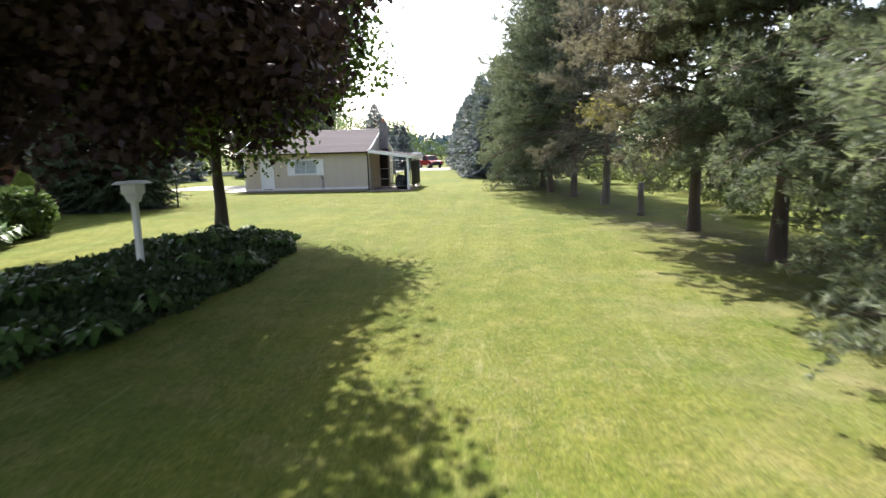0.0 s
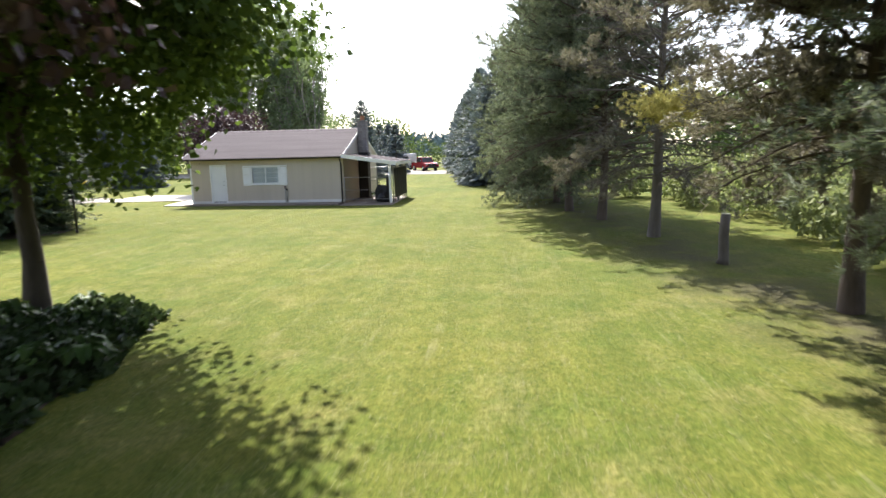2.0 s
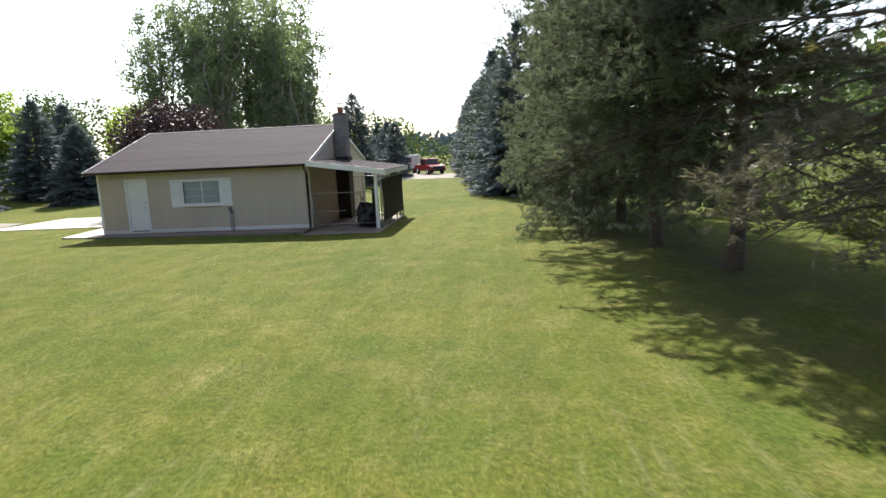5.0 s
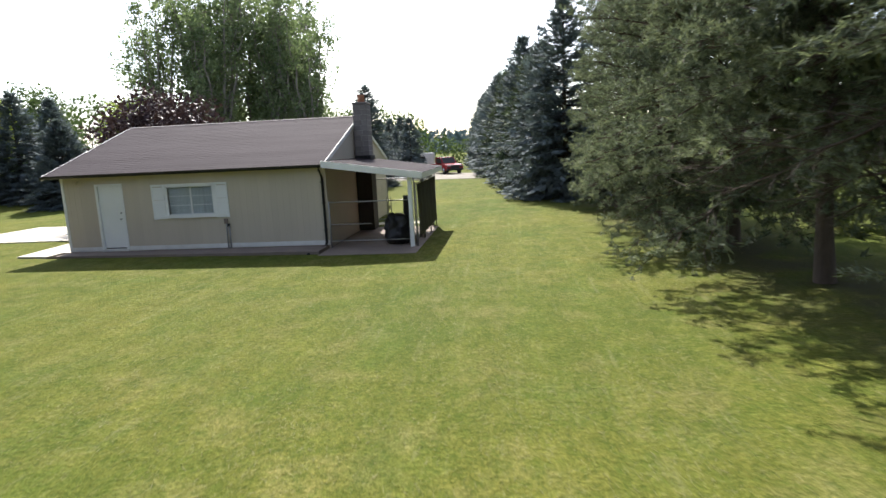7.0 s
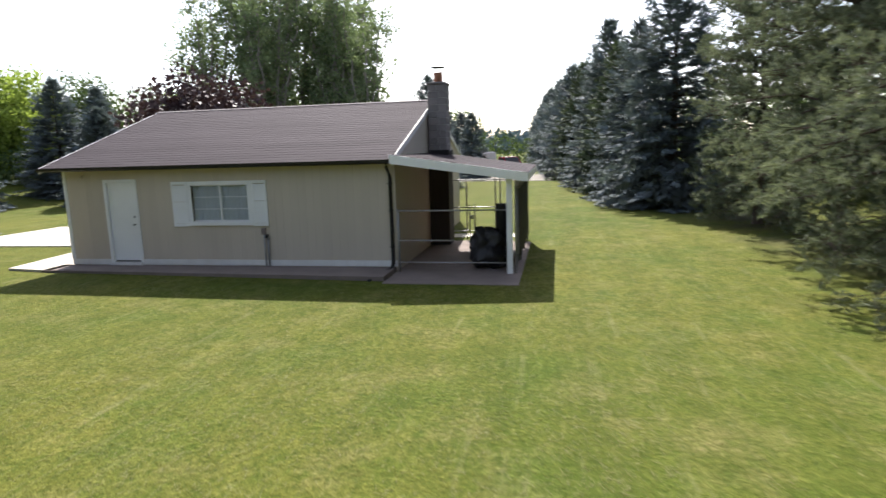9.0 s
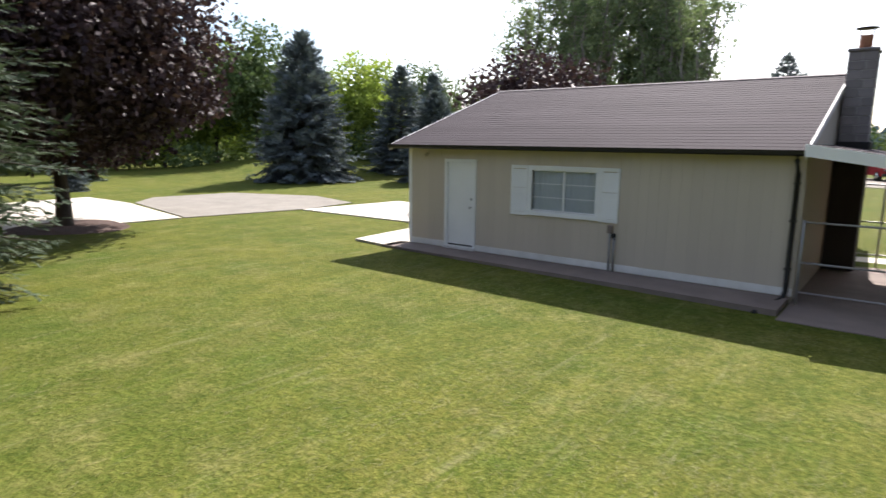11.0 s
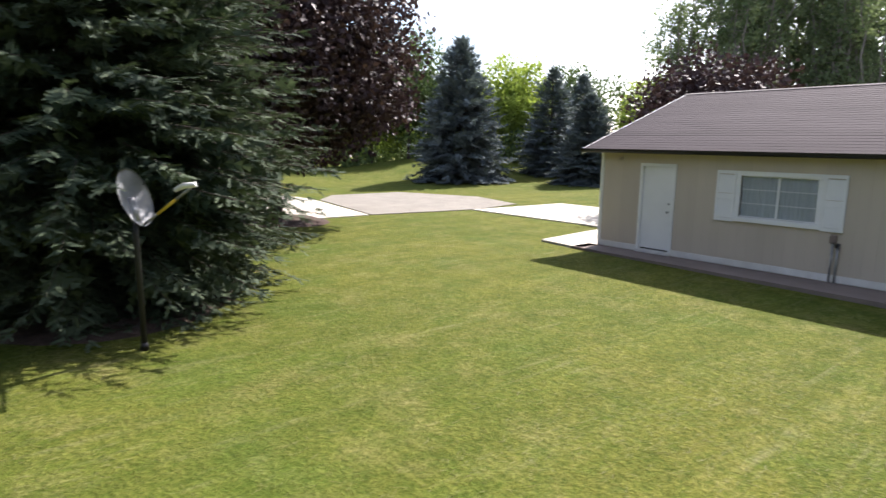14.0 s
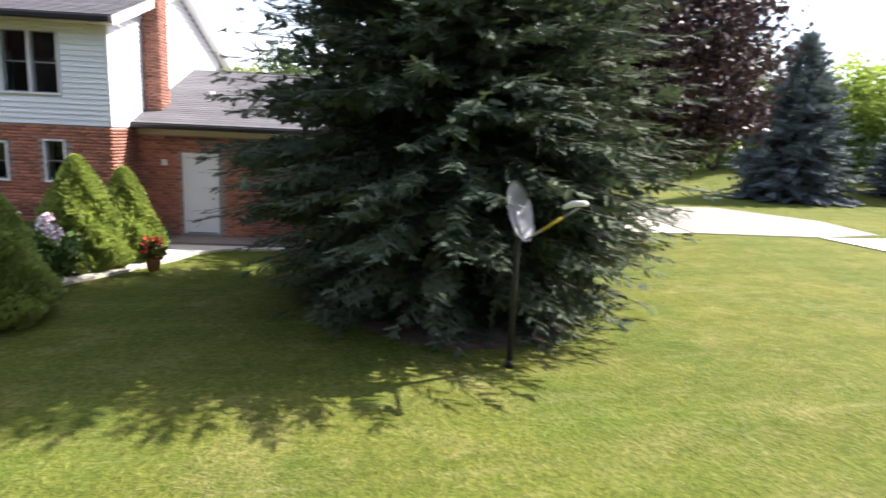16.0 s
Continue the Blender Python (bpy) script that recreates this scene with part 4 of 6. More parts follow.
# block chimney on the east gable: each block a piece
chim = thing("chimney", "grey concrete block chimney with a clay flue and flat cap", "chimney")
CX0, CX1, CY0, CY1 = GX1 + 0.035, GX1 + 0.58, 46.9, 47.6
block_cache = {}
zc = 0.12
row = 0
while zc < 4.6:
    x1 = CX1
    hgt = 0.19
    for k, (x0b, x1b) in enumerate(((CX0, CX0 + (x1 - CX0) * (0.5 if row % 2 else 0.62)), (CX0 + (x1 - CX0) * (0.5 if row % 2 else 0.62), x1))):
        w = round(x1b - x0b - 0.012, 3)
        key = w
        if key not in block_cache:
            b2 = box_bm(-w / 2, w / 2, CY0, CY1, 0, hgt - 0.01, 0.012)
            me = bpy.data.meshes.new("block")
            b2.to_mesh(me)
            b2.free()
            me.materials.append(M["block"])
            block_cache[key] = me
        put("block", block_cache[key], chim, at=pose((x0b + x1b) / 2, 0, zc))
    zc += hgt
    row += 1
box("mortar_core", CX0 + 0.015, CX1 - 0.012, CY0 + 0.012, CY1 - 0.012, 0.1, zc - 0.012, M["mortar"], chim)
# added box: shade on the lower stack, put into a dark colour
box("shade_casing", CX0 - 0.02, CX1 + 0.03, CY0 - 0.03, CY1 + 0.03, -0.02, 2.48, M["stack_shade"], chim, "dark box added round the stack for its shade", 0.006)
box("flashing", CX0 + 0.002, CX1 + 0.05, CY0 - 0.05, CY1 + 0.05, 2.55, 2.8, M["gutter"], chim, "dark roof flashing", 0.01)
box("crown_slab", CX0 - 0.02, CX1 + 0.02, CY0 - 0.02, CY1 + 0.02, zc, zc + 0.07, M["block"], chim, bevel=0.02)
cxm, cym = (CX0 + CX1) / 2, (CY0 + CY1) / 2
tube("flue", [(cxm, cym, zc + 0.06), (cxm, cym, zc + 0.33), (cxm, cym, zc + 0.36)], [0.13, 0.13, 0.14], M["terracotta"], chim, "reddish clay flue pipe", 14)
for dx, dy in ((0.1, 0.1), (-0.1, 0.1), (0.1, -0.1), (-0.1, -0.1)):
    tube("cap_leg", [(cxm + dx, cym + dy, zc + 0.34), (cxm + dx * 1.3, cym + dy * 1.3, zc + 0.5)], 0.008, M["black"], chim)
tube("cap_plate", [(cxm, cym, zc + 0.5), (cxm, cym, zc + 0.515), (cxm, cym, zc + 0.54)], [0.22, 0.22, 0.06], M["black"], chim, "flat metal cap", 14)

# ---- lean-to kennel on the east side ----
porch = thing("lean_to", "white lean-to roof on a post over a fenced kennel", "lean-to")
LX0, LX1, LY0, LY1 = GX1 + 0.035, -2.86, 42.55, 48.2
LZ0, LZ1 = 2.72, 2.26
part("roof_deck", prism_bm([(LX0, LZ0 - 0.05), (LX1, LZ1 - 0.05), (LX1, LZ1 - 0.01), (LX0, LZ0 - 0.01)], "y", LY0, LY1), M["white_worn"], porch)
lp = math.atan2(LZ0 - LZ1, LX1 - LX0)
ls = math.hypot(LX1 - LX0, LZ0 - LZ1)
for i in range(int(ls / 0.14) + 1):
    a, b = i * 0.14, min((i + 1) * 0.14 + 0.03, ls)
    c, s = math.cos(lp), math.sin(lp)
    def onl(t, h):
        return (LX1 + 0.02 - t * c + h * s * 0, LZ1 - 0.01 + t * s + h)
    part("shingle_course", prism_bm([onl(a, 0.003), onl(b, 0.001), onl(b, 0.006), onl(a, 0.017)], "y", LY0 - 0.01, LY1), M["shingle"], porch)
part("fascia", prism_bm([(LX0, LZ0 - 0.19), (LX1 + 0.02, LZ1 - 0.19), (LX1 + 0.02, LZ1 + 0.004), (LX0, LZ0 + 0.004)], "y", LY0 - 0.035, LY0 - 0.003), M["white"], porch, "white fascia board")
part("fascia", prism_bm([(LX0, LZ0 - 0.19), (LX1, LZ1 - 0.19), (LX1, LZ1 - 0.052), (LX0, LZ0 - 0.052)], "y", LY1 - 0.03, LY1), M["white"], porch, "white fascia board")
box("eave_board", LX1 - 0.004, LX1 + 0.022, LY0, LY1, LZ1 - 0.19, LZ1 - 0.02, M["white"], porch, bevel=0.003)
for yy in (42.78, 45.4, 47.95):
    box("post", -3.33, -3.2, yy - 0.065, yy + 0.065, -0.03, 2.15, M["white_worn" if yy > 43 else "white"], porch, "white wooden post", 0.008)
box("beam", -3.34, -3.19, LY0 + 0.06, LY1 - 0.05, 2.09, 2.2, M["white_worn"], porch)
for yy in np.arange(43.2, 48.0, 0.6):
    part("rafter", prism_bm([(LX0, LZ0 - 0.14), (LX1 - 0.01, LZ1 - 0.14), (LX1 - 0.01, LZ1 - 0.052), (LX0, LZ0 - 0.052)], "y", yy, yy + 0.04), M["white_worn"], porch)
slab("kennel_floor", [(-5.97, 41.6), (-3.0, 41.6), (-3.0, 48.4), (-5.97, 48.4)], -0.3, -0.03, "concrete_dark", "darker grey-brown concrete kennel floor", "pavement")
slab("pavement", [(-5.9, 48.42), (-3.4, 48.42), (-3.4, 51.5), (-5.9, 51.5)], -0.3, -0.02, "concrete", "pale concrete slab behind the kennel", "pavement")


def mesh_panel(bm, p0, p1, z0, z1, cell=0.075, r=0.001):
    """Chain link: two families of crossed wires in the upright plane from p0 to p1."""
    p0, p1 = Vector((*p0, 0)), Vector((*p1, 0))
    d = p1 - p0
    ln = d.length
    d.normalize()
    h = z1 - z0
    side = d.cross(Vector((0, 0, 1)))
    for sg in (1, -1):
        k = -h if sg == 1 else 0.0
        while k < (ln if sg == 1 else ln + h):
            a0, a1 = (k, z0), (k + sg * h, z1)
            lo, hi = 0.0, 1.0
            x0, x1 = a0[0], a1[0]
            if x1 != x0:
                ta, tb = (0 - x0) / (x1 - x0), (ln - x0) / (x1 - x0)
                lo, hi = max(0.0, min(ta, tb)), min(1.0, max(ta, tb))
            if hi - lo > 0.01:
                q0 = p0 + d * (x0 + (x1 - x0) * lo) + Vector((0, 0, z0 + h * lo))
                q1 = p0 + d * (x0 + (x1 - x0) * hi) + Vector((0, 0, z0 + h * hi))
                w = (q1 - q0).cross(side).normalized() * r
                f = [bm.verts.new(q0 - w), bm.verts.new(q1 - w), bm.verts.new(q1 + w), bm.verts.new(q0 + w)]
                bm.faces.new(f)
                g = [bm.verts.new(q0 - side * r), bm.verts.new(q1 - side * r), bm.verts.new(q1 + side * r), bm.verts.new(q0 + side * r)]
                bm.faces.new(g)
            k += cell


kennel = thing("kennel_fence", "galvanised chain-link kennel fence with a gate", "fence")
def rail(p, q, r=0.017, name="rail"):
    tube(name, [p, q], r, M["steel"], kennel, sides=8)
KZ = 1.42
for p in ((-5.88, 42.85), (-3.3, 42.85)):
    rail((*p, -0.03), (*p, KZ + 0.04), 0.024, "post")
rail((-5.88, 42.85, KZ), (-3.3, 42.85, KZ))
rail((-5.88, 42.85, 0.72), (-4.55, 42.85, 0.72))
rail((-5.88, 42.85, 0.2), (-3.3, 42.85, 0.2))
for p in ((-4.58, 45.6), (-4.44, 45.6)):
    rail((*p, -0.03), (*p, 1.3), 0.018, "gate_post")
for p in ((-5.0, 47.9), (-4.1, 47.9), (-3.95, 47.9), (-3.3, 47.9)):
    rail((*p, -0.03), (*p, 1.9), 0.022, "post")
for zz in (0.25, 1.0, 1.85):
    rail((-5.88, 47.9, zz), (-3.2, 47.9, zz))
for yy in (42.85, 44.5, 46.2, 47.9):
    rail((-3.12, yy, -0.03), (-3.12, yy, 1.95), 0.024, "post")
for zz in (0.2, 1.0, 1.9):
    rail((-3.12, 42.85, zz), (-3.12, 47.9, zz))
for a, b, z0, z1 in (((-5.88, 47.9), (-3.3, 47.9), 0.25, 1.85), ((-3.12, 42.85), (-3.12, 47.9), 0.2, 1.9)):
    bm = bmesh.new()
    mesh_panel(bm, a, b, z0, z1)
    part("wire_mesh", bm, M["steel"], kennel, "chain-link mesh")
box("gate_latch", -4.55, -4.47, 45.57, 45.63, 0.9, 1.0, M["steel"], kennel)
screen = bmesh.new()
scv = [[screen.verts.new((-3.08 + 0.02 * math.sin(i * 1.7 + j), 43.0 + i * 0.24, z)) for i in range(21)] for j, z in enumerate((0.2, 0.6, 1.05, 1.5, 1.88))]
for j in range(4):
    for i in range(20):
        screen.faces.new((scv[j][i], scv[j][i + 1], scv[j + 1][i + 1], scv[j + 1][i]))
bmesh.ops.solidify(screen, geom=screen.faces[:], thickness=0.006)
tagged(part("privacy_screen", screen, M["tarp"], kennel, "dark cloth screen tied to the fence"))


def lumpy(name, size, seed, material, parent=None, label="", at=None, amp=0.16, sub=3):
    bm = bmesh.new()
    bmesh.ops.create_icosphere(bm, subdivisions=sub, radius=1.0)
    off = Vector((seed * 3.1, seed * 1.7, 0))
    for v in bm.verts:
        k = 1 + amp * noise.noise(v.co * 1.8 + off) + amp * 0.5 * noise.noise(v.co * 4.5 + off)
        v.co = Vector((v.co.x * size[0] * k, v.co.y * size[1] * k, max(-0.98 * size[2], v.co.z * size[2] * k)))
    return part(name, bm, material, parent, label, at, True)


grill = thing("covered_grill", "dark covered grill standing on the kennel floor", "grill", at=pose(-3.86, 43.6, -0.03))
lumpy("cover", (0.42, 0.46, 0.47), 3, M["black"], grill, "crumpled dark cover", pose(0, 0, 0.43), 0.5, 4)
lumpy("hood", (0.2, 0.3, 0.18), 5, M["black"], grill, "", pose(0.02, 0, 0.78), 0.4)
tube("flue_pipe", [(0.33, 0.1, 0.0), (0.33, 0.1, 1.45), (0.33, 0.1, 1.52)], [0.17, 0.13, 0.14], M["black"], grill)


# ---- the pine row ----
PINE_A = pine_meshes(11.5, 3.7, 11, skew=(-1, -0.3), bare=2.3, low_dead=3.0)
PINE_B = pine_meshes(12.0, 3.9, 12, skew=(-0.8, 0), bare=2.2, low_dead=3.6, dead_share=0.8)
PINE_C = pine_meshes(11.0, 3.7, 13, bare=0.8, low_dead=1.3, skew=(-1, -0.5))
PINE_F = pine_meshes(11.8, 3.7, 17, bare=1.2, low_dead=1.6, skew=(-1, -0.3))
PINE_E = pine_meshes(11.5, 3.7, 15, bare=2.3, low_dead=2.8, dead_share=0.35, skew=(-0.6, 0), tuft_step=0.11)
PINE_G = pine_meshes(11.5, 3.6, 19, live=0.92, material="pine_brown", bare=2.6, low_dead=3.4, dead_share=0.45, step=0.33, skew=(-0.3, 0), tuft_step=0.08)
PINE_H = pine_meshes(11.2, 3.7, 18, bare=1.95, low_dead=2.5, skew=(-0.8, -0.3))
PINE_D = pine_meshes(10.5, 3.2, 14, live=0.4, material="pine_brown", bare=1.9)
ROW = "pines in the long row"
live_label = "tall pine with a bare lower trunk and grey-green needles"
for kind, x, y, turn, sc in ((PINE_A, 8.9, 4.8, 10, 1.0), (PINE_F, 8.8, 9.8, 170, 1.0), (PINE_E, 8.7, 14.7, 200, 1.0), (PINE_G, 8.6, 19.8, 90, 1.0), (PINE_B, 6.7, 33.3, 300, 1.0), (PINE_A, 5.9, 36.8, 60, 1.0), (PINE_F, 5.8, 41.4, 20, 0.96), (PINE_H, 4.85, 46.1, 120, 0.95), (PINE_C, 4.5, 51.2, 150, 0.85)):
    plant("pine_tree", live_label, "tree", kind, x, y, 0, turn, sc, ROW)
dead = plant("pine_tree", "half-dead pine with bare grey twigs and browning needles", "tree", PINE_D, 7.5, 28.6, 0, 40, 1.0, ROW, "thin brown needles")
rng_y = np.random.default_rng(77)
yp = np.array([0.0, -1.9, 3.85]) + rng_y.normal(0, 1, (760, 3)) * np.array([0.52, 0.46, 0.24])
yv, yf = tufts(yp, unit(rng_y.normal(0, 1, (760, 3)) + np.array([0, 0, 0.4])), rng_y)
ym = mesh_from("yellow_foliage", yv, yf, M["pine_yellow"])
ob = put("yellow_foliage", ym, dead, "tufts of yellowed needles")
ob.matrix_local = pose(0, 0, 0, 0, 0, -40)


def stump(x, y, h, r):
    t = thing("tree_stump", "tall cut pine trunk standing in the grass", "stump", at=pose(x, y, 0))
    tube("trunk", [(0, 0, 0), (0.02, 0, 0.12), (0.0, 0.01, h * 0.6), (0.02, 0, h)], [r * 1.35, r * 1.05, r, r * 0.95], M["grey_bark"], t, sides=12)
    tube("cut_face", [(0.02, 0, h), (0.02, 0, h + 0.012)], [r * 0.9, r * 0.86], M["cream"], t, "pale sawn top", 12)
    tube("branch_stub", [(0, 0, h * 0.75), (-0.16, 0.02, h * 0.84)], [0.03, 0.02], M["grey_bark"], t)


stump(8.0, 24.1, 1.2, 0.115)

# ---- the spruce rows ----
SPR_1 = spruce_meshes(9.5, 3.2, 21, whorls=44, per=10, step=0.21, width=0.12, twig=0.55, material="blue_spruce")
SPR_2 = spruce_meshes(9.0, 3.0, 22, whorls=42, per=10, step=0.21, width=0.12, twig=0.55, material="blue_spruce", bare=0.3)
SPR_3 = spruce_meshes(8.5, 2.9, 23, whorls=40, per=10, step=0.22, width=0.12, twig=0.55, material="spruce")
SPR_FAR = spruce_meshes(9.2, 3.1, 24, whorls=30, per=8, step=0.36, width=0.2, twig=0.8, material="blue_spruce")
RS = "spruces in the long row"
sl = "dense blue spruce with branches down to the grass"
rng_s = np.random.default_rng(5)
y = 57.5
i = 0
while y < 190:
    kind = (SPR_1, SPR_2, SPR_3)[i % 3] if y < 82 else SPR_FAR
    x = 2.6 - (y - 57.5) * 0.125 + 0.0004 * (y - 57.5) ** 2
    sc = rng_s.uniform(0.92, 1.12)
    plant("spruce_tree", sl, "tree", kind, x + rng_s.uniform(-0.3, 0.3), y, 0, rng_s.uniform(0, 360), sc, RS)
    y += 4.3 + (0.03 * (y - 56))
    i += 1
SG = "spruces behind the garage"
for kind, x, y, sc, turn in ((SPR_1, -11.5, 73.5, 0.85, 0), (SPR_FAR, -12.0, 92, 0.7, 50), (SPR_FAR, -10.3, 87.5, 0.66, 90), (SPR_FAR, -14.0, 96, 0.7, 130)):
    plant("spruce_tree", sl, "tree", kind, x, y, 0, turn, sc, SG)
SPR_W = spruce_meshes(9.5, 3.95, 25, whorls=52, per=13, step=0.2, width=0.13, twig=0.55, material="blue_spruce")
SL = "spruces beyond the drive"
for kind, x, y, sc, turn in ((SPR_W, -36.3, 56.8, 0.98, 20), (SPR_2, -36.0, 65.8, (1.05, 1.05, 0.88), 140), (SPR_W, -30.2, 62.8, (0.72, 0.72, 0.62), 75), (SPR_3, -46.0, 47.0, 0.55, 30), (SPR_1, -38.5, 43.5, 0.3, 60), (SPR_FAR, -26.0, 72.0, 0.8, 10), (SPR_FAR, -39.5, 74.0, 0.9, 100)):
    plant("spruce_tree", sl, "tree", kind, x, y, height_at(x, y), turn, sc, SL)

# the big spruce by the dish
BIG = spruce_meshes(12.2, 5.1, 31, whorls=80, per=16, step=0.14, width=0.042, twig=0.37, pairs=9, core=0.4, material="spruce", bare=0.36, under=0.5, rag=0.1)
plant("spruce_tree", "large dark green spruce sweeping down to the lawn", "tree", BIG, -17.06, 31.39, 0, 0, 1.0)

# ---- broadleaved trees ----
MAPLE = broadleaf_meshes(13.6, 4.75, 41, fork=1.7, count=85000, size=0.135, material="maple", trunk_r=0.18, base_z=1.8, levels=3)
plant("maple_tree", "leafy green maple with a forked dark trunk", "tree", MAPLE, -5.7, 19.4, 0.2, 0)
CRIMSON = broadleaf_meshes(14.0, 7.0, 42, fork=1.9, count=165000, size=0.135, material="purple", trunk_r=0.2, base_z=2.4)
plant("purple_maple_tree", "dark purple maple over the planted bed", "tree", CRIMSON, -4.3, 8.7, 0.1, 0)
CRIMSON2 = broadleaf_meshes(9.4, 4.9, 43, fork=1.7, count=95000, size=0.15, material="purple", trunk_r=0.2, base_z=1.9, clump=0.42)
plant("purple_maple_tree", "broad dark purple maple in a mulch ring", "tree", CRIMSON2, -24.7, 38.2, 0.05, 0)
PUR_S = broadleaf_meshes(6.3, 3.0, 44, fork=1.4, count=16000, size=0.17, material="purple", trunk_r=0.12, base_z=1.5)
plant("purple_maple_tree", "small round purple maple behind the garage", "tree", PUR_S, -17.4, 53.6, 0, 0)
COT = [poplar_meshes(22.0, 3.8, 50 + k) for k in range(3)]
for k, (x, y, sc) in enumerate(((-45.1, 100.4, 1.06), (-40.8, 105.2, 1.32), (-36.5, 99.2, 1.16), (-33.7, 106.4, 1.35), (-29.6, 101.6, 1.09), (-25.5, 101.6, 0.99), (-41.9, 112.4, 1.18), (-31.1, 113.6, 1.3))):
    plant("cottonwood_tree", "tall thin-crowned cottonwood with upright pale limbs", "tree", COT[k % 3], x, y, 0, 70 * k, sc, "cottonwoods in a clump")
WOOD = [broadleaf_meshes(11.0, 3.9, 60, fork=2.0, count=11000, size=0.27, material="wood_green", base_z=0.8, clump=0.55, levels=2),
        broadleaf_meshes(12.5, 4.3, 61, fork=2.2, count=11000, size=0.28, material="wood_dark", base_z=0.8, clump=0.6, levels=2),
        broadleaf_meshes(9.0, 4.2, 62, fork=1.6, count=11000, size=0.26, material="wood_green", base_z=0.5, clump=0.55, levels=2)]
rng_w = np.random.default_rng(9)
spots = []
for k in range(46):
    a = radians(-2 + k * 2.35 + rng_w.uniform(-0.8, 0.8))
    r = rng_w.uniform(52, 66) if k % 2 else rng_w.uniform(66, 82)
    x, y = -8 - r * math.sin(a) - 4, 28 + r * math.cos(a)
    if -48 < x < -16 and 80 < y < 105 or x > -44 and y > 66 and x > -30:
        continue
    spots.append((x, y))
for k, (x, y) in enumerate(spots):
    plant("woodland_tree", "leafy tree at the edge of the wood", "tree", WOOD[k % 3], x, y, height_at(x, y) - 0.05, rng_w.uniform(0, 360), rng_w.uniform(0.8, 1.1), "trees of the wood")


def far_woods(name, label, centres, material, seed, h=9.0, per=420, size=0.8):
    rng = np.random.default_rng(seed)
    pos = []
    for cx, cy, rr, hh in centres:
        p = unit(rng.normal(0, 1, (per, 3))) * rng.uniform(0.6, 1.0, (per, 1))
        pos.append(np.stack([cx + p[:, 0] * rr, cy + p[:, 1] * rr, np.maximum(hh * 0.52 + p[:, 2] * hh * 0.5, 0.1)], 1))
    v, f = leaves(np.concatenate(pos), rng, size)
    ob = put(name, mesh_from(name, v, f, M[material]))
    return tagged(ob, label, "woods", kind="stuff")


cs = []
for k in range(60):
    a = radians(-64 + k * 2.7)
    r = rng_w.uniform(95, 125)
    x, y = -8 - r * math.sin(a), 28 + r * math.cos(a)
    if -20 < x < 8:
        continue
    cs.append((x, y, rng_w.uniform(4, 7), rng_w.uniform(8, 14)))
far_woods("far_woods", "far belt of mixed green woodland", cs, "wood_dark", 71, per=1100, size=0.48)
# horizon trees; their haze is only leaf colour
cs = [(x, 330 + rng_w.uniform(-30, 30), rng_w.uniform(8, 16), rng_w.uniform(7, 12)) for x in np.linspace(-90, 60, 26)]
far_woods("far_tree_line", "tree line on the horizon with haze put into its colour", cs, "far_haze", 72, per=260, size=2.2)
cs = [(-14.0 - k * 3.2, 108 + rng_w.uniform(-4, 6), 2.4, rng_w.uniform(3, 6)) for k in range(3)] + [(-6.5, 118, 2.5, 4.0), (-9.5, 112, 2.5, 5.0)]
far_woods("far_bushes", "bushes beyond the gravel lane", cs, "wood_dark", 73, per=500, size=0.3)
cs = []
for k in range(60):
    a = radians(8 + k * 1.55)
    r = rng_w.uniform(50, 62)
    x, y = -10 - r * math.sin(a), 28 + r * math.cos(a)
    if x > -36 and y > 74:
        continue
    cs.append((x, y, rng_w.uniform(1.5, 2.6), rng_w.uniform(2.0, 4.5)))
far_woods("understorey", "dark undergrowth along the edge of the wood", cs, "wood_dark", 78, per=420, size=0.28)
# meadow scrub and woodland to the east of the pines
cs = []
for k in range(84):
    y = -12 + k * 0.95
    cs.append((rng_w.uniform(11.6, 16.5) - 0.085 * max(y - 20, 0), y, rng_w.uniform(0.9, 1.6), rng_w.uniform(1.2, 2.7)))
far_woods("meadow_scrub", "tangled pale green weeds and shrubs beyond the pines", cs, "weed", 74, per=520, size=0.16)
cs = []
for k in range(30):
    cs.append((rng_w.uniform(34, 52), -35 + k * 5.5, rng_w.uniform(4, 6), rng_w.uniform(8, 13)))
far_woods("far_woods", "wood edge beyond the meadow", cs, "wood_dark", 75)
cs = []
for k in range(24):
    cs.append((-40 + k * 4.0, rng_w.uniform(-42, -32), rng_w.uniform(4, 6), rng_w.uniform(8, 12)))
far_woods("far_woods", "wood edge behind the garden", cs, "wood_dark", 76)


# ---- planted bed with ground cover ----
def bed_height(x, y):
    u = ((x + 4.75) / 2.45) ** 2 + ((y - 13.4) / 7.2) ** 2 + 0.22 * noise.noise(Vector((x * 0.8, y * 0.8, 0.0))) + 0.1 * noise.noise(Vector((x * 2.4, y * 2.4, 5.0)))
    return 0.36 * max(0.0, 1 - u) ** 1.15


bed = thing("planted_bed", "raised bed of hostas and dark ground cover under the maples", "flower bed")
bmb = bmesh.new()
gridn = 30
bv = {}
for i in range(gridn + 1):
    for j in range(gridn + 1):
        x, y = -7.6 + 5.7 * i / gridn, 5.8 + 15.2 * j / gridn
        bv[i, j] = bmb.verts.new((x, y, bed_height(x, y) - 0.02))
for i in range(gridn):
    for j in range(gridn):
        q = [bv[i, j], bv[i + 1, j], bv[i + 1, j + 1], bv[i, j + 1]]
        if max(v.co.z for v in q) > -0.015:
            bmb.faces.new(q)
for v in [v for v in bmb.verts if not v.link_faces]:
    bmb.verts.remove(v)
part("soil", bmb, M["mulch"], bed, "dark mulch soil", smooth=True)
rng_b = np.random.default_rng(19)
